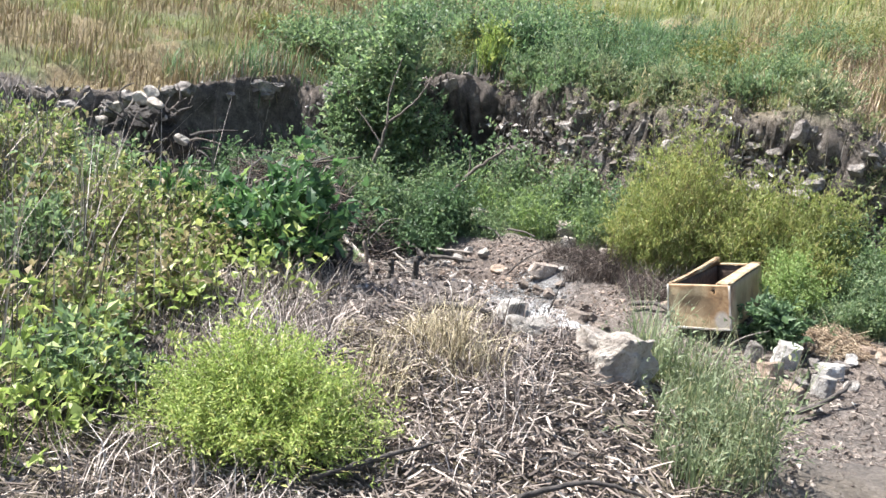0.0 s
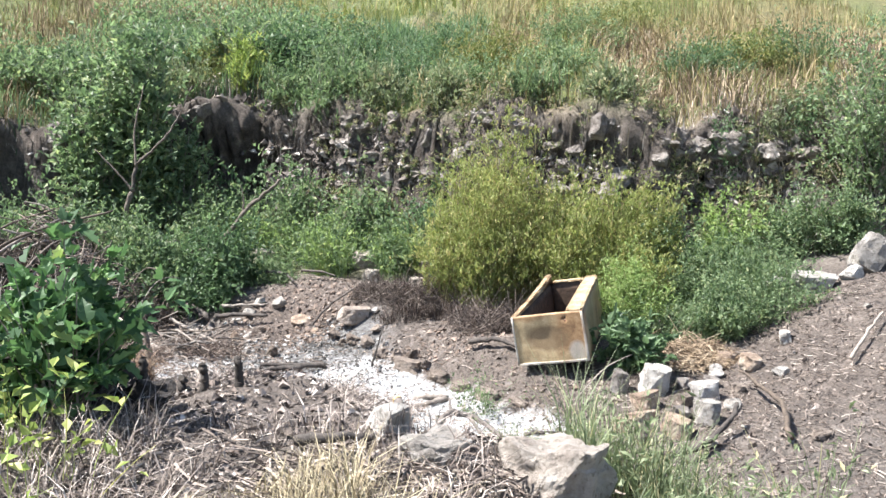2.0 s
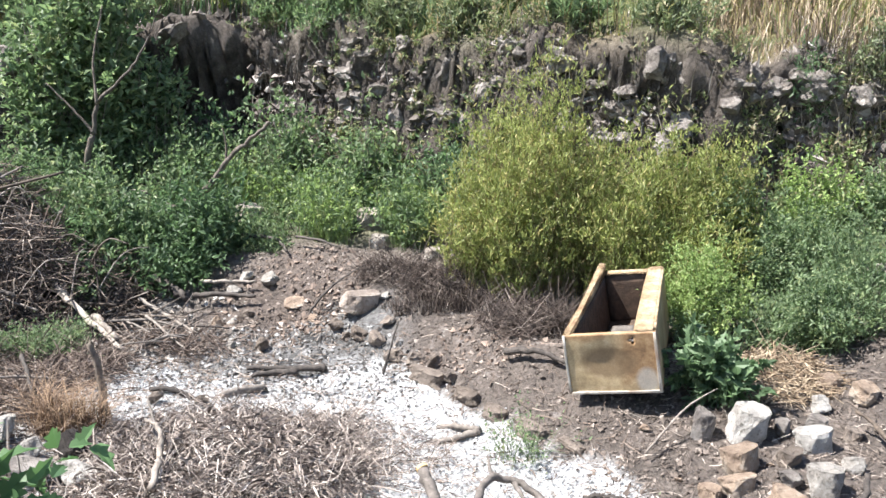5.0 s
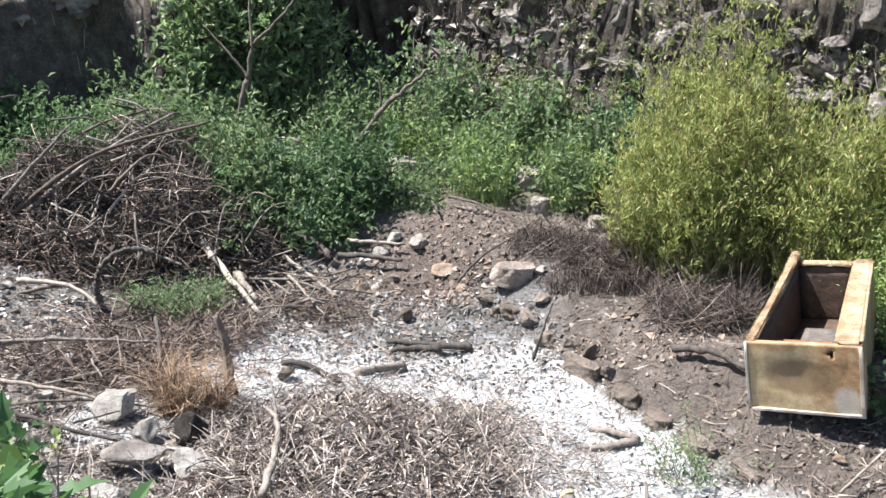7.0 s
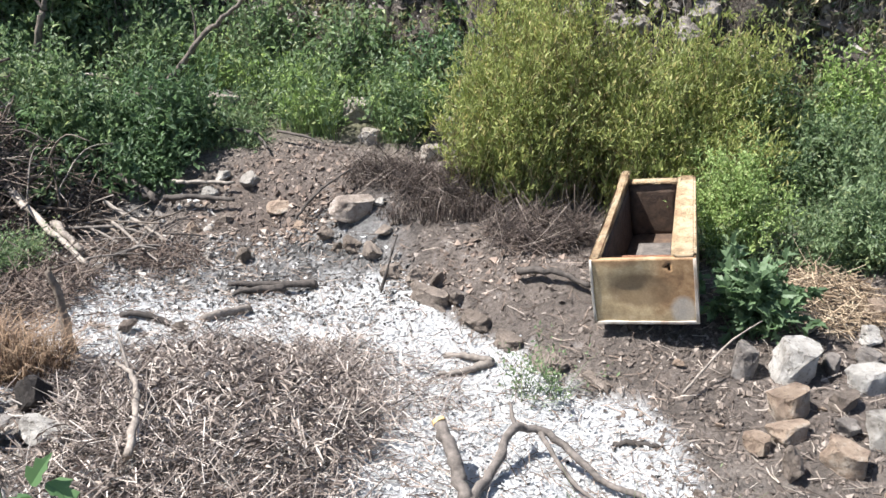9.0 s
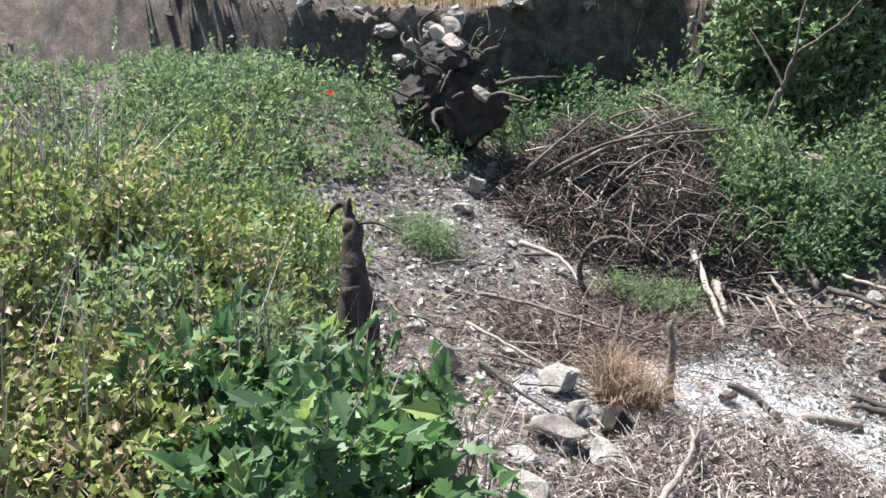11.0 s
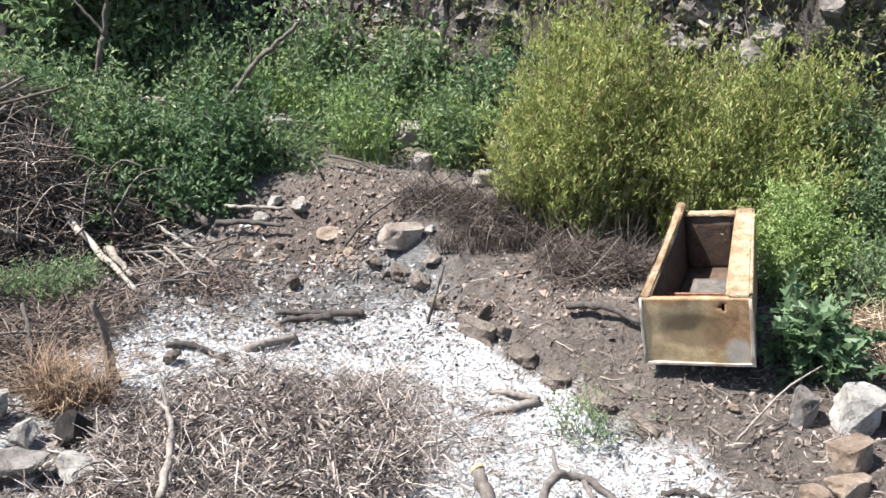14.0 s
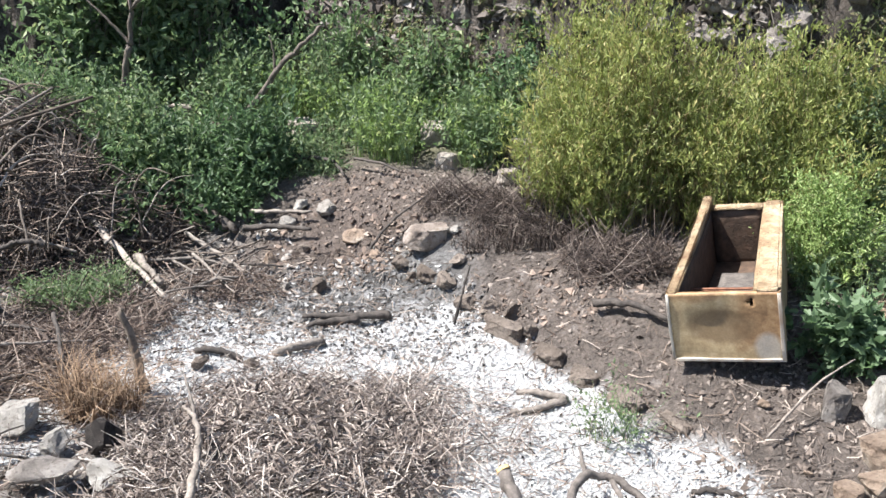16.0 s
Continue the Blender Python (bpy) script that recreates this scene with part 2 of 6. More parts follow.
def bark_mat(name, dark, light):
    m, nt, b = mat_new(name)
    v = coords(nt)
    col = ramp(nt, noise_out(nt, v, 22, 6, 0.7), [(0.3, dark), (0.7, light)])
    rnd = nt.nodes.new("ShaderNodeObjectInfo").outputs["Random"]
    col = mixc(nt, 1.0, col, ramp(nt, rnd, [(0, (0.75, 0.75, 0.75)), (1, (1.2, 1.18, 1.15))]), "MULTIPLY")
    nt.links.new(col, b.inputs["Base Color"])
    bump(nt, b, noise_out(nt, v, 70, 4, 0.7), 0.6, 0.01)
    return m


def stone_mat(name, dark, mid, light):
    m, nt, b = mat_new(name)
    v = coords(nt)
    col = ramp(nt, noise_out(nt, v, 7, 7, 0.68), [(0.28, dark), (0.5, mid), (0.72, light)])
    rnd = nt.nodes.new("ShaderNodeObjectInfo").outputs["Random"]
    col = mixc(nt, 1.0, col, ramp(nt, rnd, [(0, (0.72, 0.7, 0.68)), (1, (1.12, 1.12, 1.12))]), "MULTIPLY")
    spots = ramp(nt, noise_out(nt, v, 38, 4), [(0.56, (1, 1, 1)), (0.66, (0.45, 0.43, 0.4))])
    col = mixc(nt, 0.7, col, spots, "MULTIPLY")
    nt.links.new(col, b.inputs["Base Color"])
    b.inputs["Roughness"].default_value = 0.9
    bump(nt, b, noise_out(nt, v, 18, 9, 0.75), 1.0, 0.05)
    return m


def ground_mat():
    m, nt, b = mat_new("soil")
    v = coords(nt)
    fine, mid, big = noise_out(nt, v, 45, 6, 0.7), noise_out(nt, v, 6, 6, 0.65), noise_out(nt, v, 0.8, 4)

    def attr(name):
        a = nt.nodes.new("ShaderNodeAttribute")
        a.attribute_name = name
        return a.outputs["Fac"]

    soil = ramp(nt, mid, [(0.25, (0.095, 0.083, 0.073)), (0.55, (0.21, 0.18, 0.157)), (0.8, (0.35, 0.31, 0.275))])
    red = ramp(nt, mid, [(0.25, (0.085, 0.068, 0.058)), (0.6, (0.178, 0.141, 0.12)), (0.85, (0.30, 0.25, 0.217))])
    straw = ramp(nt, mid, [(0.25, (0.11, 0.085, 0.045)), (0.6, (0.22, 0.17, 0.085)), (0.85, (0.32, 0.26, 0.14))])
    green = ramp(nt, mid, [(0.25, (0.05, 0.07, 0.025)), (0.6, (0.14, 0.16, 0.05)), (0.85, (0.22, 0.22, 0.08))])
    ash = ramp(nt, fine, [(0.28, (0.33, 0.335, 0.34)), (0.42, (0.58, 0.585, 0.59)), (0.7, (0.70, 0.70, 0.70))])
    char = ramp(nt, mid, [(0.28, (0.06, 0.058, 0.056)), (0.52, (0.20, 0.195, 0.19)), (0.72, (0.45, 0.445, 0.44))])
    col = mixc(nt, attr("red"), soil, red)
    col = mixc(nt, attr("straw"), col, straw)
    col = mixc(nt, attr("green"), col, green)
    col = mixc(nt, attr("char"), col, char)
    # bank earth darker than the soil, standing for shade on the bank face
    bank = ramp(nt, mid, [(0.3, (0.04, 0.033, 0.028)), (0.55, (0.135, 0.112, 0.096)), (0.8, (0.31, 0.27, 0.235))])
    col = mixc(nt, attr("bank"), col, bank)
    col = mixc(nt, 0.75, col, ramp(nt, fine, [(0.32, (0.45, 0.43, 0.41)), (0.5, (0.95, 0.95, 0.95)), (0.7, (1.45, 1.45, 1.45))]), "MULTIPLY")
    am = nt.nodes.new("ShaderNodeMath")
    am.operation = "MULTIPLY_ADD"
    nt.links.new(mid, am.inputs[0])
    am.inputs[1].default_value = 0.9
    nt.links.new(attr("ash"), am.inputs[2])
    edge = ramp(nt, am.outputs[0], [(0.62, (0, 0, 0)), (0.82, (0.35, 0.35, 0.35)), (1.08, (1, 1, 1))])
    col = mixc(nt, edge, col, ash)
    col = mixc(nt, 0.35, col, ramp(nt, big, [(0.3, (0.7, 0.7, 0.7)), (0.7, (1.2, 1.2, 1.2))]), "MULTIPLY")
    nt.links.new(col, b.inputs["Base Color"])
    b.inputs["Roughness"].default_value = 0.95
    bump(nt, b, noise_out(nt, v, 30, 9, 0.78), 1.0, 0.05)
    return m


def rust_mat(name, base, rust_amount):
    m, nt, b = mat_new(name)
    v = coords(nt)
    streak = nt.nodes.new("ShaderNodeMapping")
    streak.inputs["Scale"].default_value = (2.5, 2.5, 1.2)
    nt.links.new(v, streak.inputs[0])
    n1 = noise_out(nt, streak.outputs[0], 1.6, 7, 0.7)
    n2 = noise_out(nt, v, 6, 8, 0.7)
    n3 = noise_out(nt, v, 60, 4)
    rust = ramp(nt, n2, [(0.3, (0.10, 0.055, 0.035)), (0.55, (0.27, 0.165, 0.095)), (0.75, (0.45, 0.335, 0.215))])
    lo = 0.62 - rust_amount * 0.4
    f = ramp(nt, n1, [(lo - 0.08, (0, 0, 0)), (lo + 0.14, (1, 1, 1))])
    col = mixc(nt, f, base, rust)
    stain = ramp(nt, noise_out(nt, v, 3.2, 4), [(0.35, (0.62, 0.58, 0.5)), (0.65, (1.1, 1.1, 1.1))])
    col = mixc(nt, 0.8, col, stain, "MULTIPLY")
    nt.links.new(col, b.inputs["Base Color"])
    b.inputs["Roughness"].default_value = 0.62
    bump(nt, b, n3, 0.25, 0.004)
    return m


SOIL = ground_mat()
LIME = stone_mat("limestone", (0.22, 0.20, 0.18), (0.46, 0.435, 0.40), (0.68, 0.66, 0.63))
PALE_TAN = stone_mat("pale_tan_stone", (0.22, 0.18, 0.15), (0.46, 0.41, 0.36), (0.68, 0.64, 0.58))
BLOCK_STONE = stone_mat("weathered_block", (0.16, 0.125, 0.105), (0.36, 0.30, 0.255), (0.60, 0.55, 0.50))
BROWN_STONE = stone_mat("brown_stone", (0.10, 0.082, 0.07), (0.25, 0.205, 0.17), (0.42, 0.36, 0.31))
ORANGE_STONE = stone_mat("orange_stone", (0.17, 0.115, 0.085), (0.40, 0.305, 0.23), (0.64, 0.58, 0.50))
CLIFF_STONE = stone_mat("bank_stone", (0.08, 0.068, 0.06), (0.26, 0.232, 0.21), (0.50, 0.465, 0.43))
# real earth colour on the stump, painted shade under the bush and on one stone
DARK_EARTH_AND_SHADE = stone_mat("dark_earth_and_shade", (0.02, 0.017, 0.016), (0.05, 0.042, 0.038), (0.11, 0.095, 0.085))
BARK = bark_mat("grey_bark", (0.09, 0.077, 0.067), (0.33, 0.29, 0.255))
DARK_BARK = bark_mat("burnt_bark", (0.015, 0.013, 0.012), (0.10, 0.085, 0.075))
STUMP_BARK = bark_mat("scorched_bark", (0.02, 0.016, 0.013), (0.13, 0.10, 0.078))
CHARRED = bark_mat("charred_trunk", (0.012, 0.010, 0.009), (0.085, 0.062, 0.048))
BRANCH_BARK = bark_mat("weathered_branch", (0.05, 0.04, 0.034), (0.24, 0.20, 0.165))
FORK_BARK = bark_mat("grey_forked_bark", (0.05, 0.043, 0.038), (0.23, 0.20, 0.18))
PALE_WOOD = bark_mat("pale_wood", (0.17, 0.145, 0.125), (0.44, 0.39, 0.34))
CUT_WOOD = bark_mat("cut_wood", (0.5, 0.33, 0.14), (0.75, 0.55, 0.3))
TWIGS = twig_mat("dead_twigs", [(0.0, (0.07, 0.05, 0.04)), (0.45, (0.21, 0.155, 0.12)), (0.8, (0.36, 0.29, 0.24)), (1.0, (0.52, 0.46, 0.4))])
# near-black twigs that put the shade inside the brush pile into colour
SHADE_TWIGS = twig_mat("shade_black_twigs", [(0.0, (0.012, 0.010, 0.009)), (0.6, (0.05, 0.04, 0.035)), (1.0, (0.15, 0.125, 0.11))])
# dark brown brushwood, its tone deepened to carry the shadow under the broom
FOOT_TWIGS = twig_mat("dark_brushwood", [(0.0, (0.02, 0.015, 0.013)), (0.55, (0.085, 0.062, 0.052)), (0.88, (0.19, 0.15, 0.125)), (1.0, (0.36, 0.31, 0.27))])
BROWN_TWIGS = twig_mat("brown_brushwood", [(0.0, (0.04, 0.028, 0.023)), (0.5, (0.13, 0.094, 0.076)), (0.85, (0.25, 0.195, 0.16)), (1.0, (0.42, 0.36, 0.31))])
MULCH = twig_mat("grey_brown_mulch", [(0.0, (0.045, 0.035, 0.03)), (0.5, (0.165, 0.13, 0.108)), (0.85, (0.36, 0.30, 0.255)), (1.0, (0.58, 0.52, 0.45))])
STRAW = twig_mat("dry_straw", [(0.0, (0.06, 0.048, 0.042)), (0.45, (0.22, 0.18, 0.157)), (0.85, (0.46, 0.40, 0.355)), (1.0, (0.72, 0.66, 0.60))])
GOLD = twig_mat("golden_grass", [(0.0, (0.13, 0.10, 0.045)), (0.5, (0.26, 0.205, 0.09)), (1.0, (0.40, 0.335, 0.165))], 0.7)
RED_GOLD = twig_mat("orange_tan_grass", [(0.0, (0.14, 0.095, 0.052)), (0.5, (0.27, 0.19, 0.105)), (1.0, (0.42, 0.32, 0.195))], 0.7)
RUSTY = twig_mat("rust_brown_grass", [(0.0, (0.07, 0.042, 0.028)), (0.5, (0.20, 0.13, 0.08)), (1.0, (0.40, 0.28, 0.18))])
RED_DRY = twig_mat("rusty_grass", [(0.0, (0.11, 0.075, 0.05)), (0.5, (0.30, 0.22, 0.145)), (1.0, (0.52, 0.43, 0.31))])
CHARCOAL = twig_mat("charcoal", [(0.0, (0.012, 0.012, 0.012)), (0.7, (0.07, 0.066, 0.062)), (1.0, (0.25, 0.24, 0.23))])
FLAKES = twig_mat("ash_flakes", [(0.0, (0.45, 0.45, 0.45)), (0.5, (0.63, 0.63, 0.625)), (1.0, (0.75, 0.75, 0.745))])
BROOM_LEAF = leaf_mat("broom_leaf", (0.175, 0.205, 0.07), (0.41, 0.44, 0.165), (0.50, 0.43, 0.2), 0.92)
LIME_LEAF = leaf_mat("yellow_green_leaf", (0.20, 0.27, 0.07), (0.46, 0.53, 0.19), (0.58, 0.57, 0.22), 0.92)
WEED_LEAF = leaf_mat("weed_leaf", (0.095, 0.145, 0.08), (0.28, 0.365, 0.21), (0.36, 0.40, 0.22), 0.95, through=0.45)
DARK_LEAF = leaf_mat("dark_leaf", (0.06, 0.10, 0.055), (0.185, 0.275, 0.155), None, through=0.42)
BROAD_LEAF = leaf_mat("broad_leaf", (0.045, 0.095, 0.045), (0.15, 0.265, 0.115), (0.30, 0.38, 0.14), 0.965, 0.5)
GREY_GREEN = leaf_mat("grey_green_blade", (0.12, 0.15, 0.085), (0.31, 0.36, 0.22), (0.42, 0.38, 0.24), 0.88)
GREEN_GOLD = leaf_mat("green_gold_blade", (0.11, 0.14, 0.05), (0.27, 0.29, 0.11), (0.42, 0.35, 0.16), 0.84)
CLOD = twig_mat("earth_clod", [(0.0, (0.075, 0.06, 0.051)), (0.6, (0.165, 0.134, 0.114)), (1.0, (0.32, 0.275, 0.24))], 0.95)
MOUND_CLOD = twig_mat("tan_clod", [(0.0, (0.10, 0.076, 0.062)), (0.5, (0.20, 0.152, 0.123)), (0.9, (0.31, 0.24, 0.195)), (1.0, (0.45, 0.39, 0.34))], 0.95)
GREY_CRUMB = twig_mat("grey_crumb", [(0.0, (0.03, 0.029, 0.028)), (0.5, (0.14, 0.135, 0.13)), (0.85, (0.33, 0.325, 0.32)), (1.0, (0.6, 0.6, 0.59))], 0.95)
RUBBLE = twig_mat("broken_rubble", [(0.0, (0.10, 0.085, 0.075)), (0.6, (0.30, 0.27, 0.24)), (0.9, (0.5, 0.48, 0.45)), (1.0, (0.7, 0.69, 0.67))], 0.95)
RUBBLE_DARK = twig_mat("bank_rubble", [(0.0, (0.05, 0.042, 0.036)), (0.6, (0.16, 0.135, 0.12)), (0.9, (0.32, 0.29, 0.27)), (1.0, (0.5, 0.48, 0.46))], 0.95)
POPPY = leaf_mat("poppy_red", (0.5, 0.01, 0.01), (0.7, 0.03, 0.02))


def enamel_mat():
    """Cream enamel with a brown scorch in the middle, rust creeping in from one side and fine scratches."""
    m, nt, b = mat_new("stained_enamel")
    v = coords(nt)
    n1, n2, n3 = noise_out(nt, v, 5, 7, 0.7), noise_out(nt, v, 17, 6, 0.7), noise_out(nt, v, 90, 4)
    base = ramp(nt, n2, [(0.3, (0.30, 0.215, 0.12)), (0.5, (0.45, 0.34, 0.195)), (0.72, (0.58, 0.465, 0.30))])
    rust = ramp(nt, n2, [(0.3, (0.17, 0.085, 0.04)), (0.55, (0.38, 0.225, 0.11)), (0.75, (0.52, 0.36, 0.20))])

    def blob(cx, cz, rx, rz, edge):
        mp = nt.nodes.new("ShaderNodeMapping")
        mp.inputs["Location"].default_value = (-cx / rx, 0, -cz / rz)
        mp.inputs["Scale"].default_value = (1 / rx, 0, 1 / rz)
        nt.links.new(v, mp.inputs[0])
        g = nt.nodes.new("ShaderNodeTexGradient")
        g.gradient_type = "SPHERICAL"
        nt.links.new(mp.outputs[0], g.inputs[0])
        ma = nt.nodes.new("ShaderNodeMath")
        ma.operation = "MULTIPLY_ADD"
        nt.links.new(n1, ma.inputs[0])
        ma.inputs[1].default_value = edge
        nt.links.new(g.outputs["Fac"], ma.inputs[2])
        return ma.outputs[0]

    right = ramp(nt, blob(0.47, 0.30, 0.30, 0.40, 0.9), [(0.70, (0, 0, 0)), (1.0, (0.85, 0.85, 0.85))])
    col = mixc(nt, right, base, rust)
    rim = ramp(nt, blob(0.14, 0.40, 0.30, 0.12, 0.7), [(0.62, (0, 0, 0)), (0.9, (0.8, 0.8, 0.8))])
    col = mixc(nt, rim, col, rust)
    scorch = ramp(nt, blob(0.25, 0.19, 0.21, 0.125, 0.5), [(0.36, (0, 0, 0)), (0.62, (0.75, 0.75, 0.75))])
    col = mixc(nt, scorch, col, (0.16, 0.105, 0.058))
    pale = ramp(nt, blob(0.46, 0.07, 0.10, 0.13, 0.5), [(0.5, (0, 0, 0)), (0.8, (0.6, 0.6, 0.6))])
    col = mixc(nt, pale, col, (0.55, 0.54, 0.50))
    col = mixc(nt, 0.5, col, ramp(nt, n3, [(0.3, (0.72, 0.7, 0.66)), (0.7, (1.15, 1.15, 1.15))]), "MULTIPLY")
    nt.links.new(col, b.inputs["Base Color"])
    b.inputs["Roughness"].default_value = 0.55
    bump(nt, b, n3, 0.25, 0.004)
    return m


ENAMEL = enamel_mat()
TAN_SIDE = rust_mat("tan_side_sheet", (0.36, 0.29, 0.185), 0.3)
RIM = stone_mat("pale_orange_rim", (0.22, 0.105, 0.05), (0.50, 0.365, 0.22), (0.68, 0.58, 0.43))
RED_BAR = bark_mat("red_rust", (0.16, 0.06, 0.035), (0.40, 0.19, 0.11))
PLATE = bark_mat("dull_plate", (0.05, 0.045, 0.042), (0.17, 0.15, 0.135))
# rust of the chest's inside, made darker to stand for shade in the cavity
SHADE_RUST = bark_mat("rusty_sheet_shade_dark", (0.035, 0.024, 0.018), (0.115, 0.075, 0.052))
INNER_SHADE = bark_mat("rust_lining_shade_dark", (0.05, 0.032, 0.024), (0.14, 0.09, 0.06))
GALV = rust_mat("worn_metal_edge", (0.52, 0.50, 0.46), 0.2)

# ---- ground ----
def make_ground():
    def axis(lo, hi, fine_lo, fine_hi, step):
        left = fine_lo - np.geomspace(step, fine_lo - lo, 46)[::-1]
        right = fine_hi + np.geomspace(step, hi - fine_hi, 46)
        return np.concatenate([left, np.arange(fine_lo, fine_hi, step), right])

    xs, ys = axis(-300, 300, -7.0, 6.0, 0.045), axis(-120, 500, -1.6, 12.0, 0.045)
    X, Y = np.meshgrid(xs, ys)
    x, y = X.ravel(), Y.ravel()
    z = ground_z(x, y)
    nx, ny = len(xs), len(ys)
    i = (np.arange(ny - 1)[:, None] * nx + np.arange(nx - 1)).ravel()
    tris = np.concatenate([np.stack([i, i + 1, i + nx + 1], -1), np.stack([i, i + nx + 1, i + nx], -1)])
    c = cliff_y(x)
    face = sst(c - 0.5, c - 0.05, y) * sst(c + 1.0, c + 0.55, y) * (1 - 0.85 * sst(-3.6, -4.8, x))
    yy = y - face * (0.20 * fbm(x * 1.6, z * 2.0, 4, 41) + 0.18 * fbm(x * 6.0, z * 7.0, 4, 43) + 0.05)
    yy = yy + 0.6 * np.exp(-(((x - 3.55) / 0.42) ** 2 + ((z - 1.38) / 0.2) ** 2) ** 2) * face
    yy = yy + 0.5 * face * np.exp(-(((z - 1.35) / 0.42) ** 4)) * sst(-1.3, -2.1, x)
    xx = x + face * 0.10 * fbm(x * 4.0, z * 4.0 + y, 3, 47)
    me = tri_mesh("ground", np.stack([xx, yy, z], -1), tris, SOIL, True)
    c = cliff_y(x)
    n1 = fbm(x * 0.7, y * 0.7, 4, 31)
    top = sst(c + 0.35, c + 0.9, y)
    mound = np.exp(-(((x + 0.85) / 0.8) ** 2 + ((y - 7.2) / 0.8) ** 2))
    s = (x - 0.25) * 0.72 + (y - 5.7) * 0.69
    layers = {
        "ash": ash_mask(x, y) * 0.74 + 0.09 * sst(-1.9, -1.3, x) * sst(1.6, 0.6, s) * sst(3.1, 3.6, y) * sst(7.0, 6.4, y) * sst(2.0, 1.4, x),
        "red": np.clip(1.1 * mound + 0.55 * sst(0.15, 0.4, s) * sst(3.8, 4.6, y) * sst(7.2, 6.4, y) + 0.5 * sst(1.7, 2.2, y) * sst(3.2, 2.9, y), 0, 1),
        "straw": np.clip(top * sst(-0.25, 0.15, n1 + 0.12) + 0.5 * sst(1.9, 0.9, y) * sst(-0.2, 0.2, n1), 0, 1),
        "green": np.clip(top * sst(0.05, -0.2, n1) + sst(c + 6, c + 16, y) * 0.8 + 0.5 * sst(7.6, 8.4, y) * (1 - top) * sst(c, c - 0.5, y), 0, 1),
        # dark shade tone on the bank face and, by the stump, the ground
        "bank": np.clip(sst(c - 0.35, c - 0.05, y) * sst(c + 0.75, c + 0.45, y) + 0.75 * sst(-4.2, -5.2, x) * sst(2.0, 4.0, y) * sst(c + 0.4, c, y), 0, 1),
        "char": np.clip(sst(5.6, 6.2, y) * sst(7.0, 6.75, y) * sst(0.35, -0.1, x) * sst(-2.6, -1.4, x) + 0.95 * sst(-1.4, -2.0, x) * sst(-5.2, -4.2, x) * sst(3.0, 3.6, y) * sst(7.8, 7.0, y) * sst(-0.7, -0.1, n1), 0, 1),
    }
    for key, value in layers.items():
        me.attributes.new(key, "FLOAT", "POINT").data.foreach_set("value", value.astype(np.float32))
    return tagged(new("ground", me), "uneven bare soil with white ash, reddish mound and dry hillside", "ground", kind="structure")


make_ground()


# ---- stones ----
def stone_mesh(seed, size, cuts=9, level=3, rough=0.07, block=False):
    """An angular field stone: a ball cut by random planes, with a broken surface."""
    rng = np.random.default_rng(seed)
    bm = bmesh.new()
    bmesh.ops.create_icosphere(bm, subdivisions=level, radius=1.0)
    planes = [(Vector(unit(rng.normal(size=3))), rng.uniform(0.42, 0.82)) for _ in range(cuts + 5)]
    if block:
        sides = np.array([(1, 0, 0), (-1, 0, 0), (0, 1, 0), (0, -1, 0), (0, 0, 1), (0.7, -0.7, 0.05), (-0.7, -0.6, 0.25)], float)
        planes = [(Vector(unit(q + rng.normal(size=3) * 0.10)), rng.uniform(0.52, 0.68)) for q in sides]
    off = Vector(rng.uniform(-50, 50, 3))
    for v in bm.verts:
        for n, d in planes:
            over = v.co.dot(n) - d
            if over > 0:
                v.co -= n * over * 0.97
        v.co += v.co.normalized() * (noise.fractal(v.co * 1.8 + off, 1.0, 2.0, 4) * rough * 1.4 + noise.noise(v.co * 6 + off) * rough * 0.4)
        v.co = Vector((v.co.x * size[0], v.co.y * size[1], v.co.z * size[2]))
    return bm


def stone(name, x, y, size, mat, label, group="", turn=0.0, tilt=0.0, sink=0.3, seed=None, dz=0.0, level=3, category="rock", rough=0.085, block=False):
    """One loose stone, with half sizes in metres, bedded in the ground."""
    label = label if len(label.split()) > 3 else label + " on the ground"
    seed = seed if seed is not None else int(abs(x * 7919 + y * 104729) * 10) % 100000
    bm = stone_mesh(seed, size, level=level, rough=rough, block=block)
    me = bpy.data.meshes.new(name)
    bm.to_mesh(me)
    bm.free()
    me.materials.append(mat)
    for p in me.polygons:
        p.use_smooth = False
    ob = new(name, me)
    ob.matrix_world = pose(x, y, gz(x, y) + size[2] * (1 - 2 * sink) * 0.95 + dz, tilt, tilt * 0.6, turn)
    return tagged(ob, label, category, group)


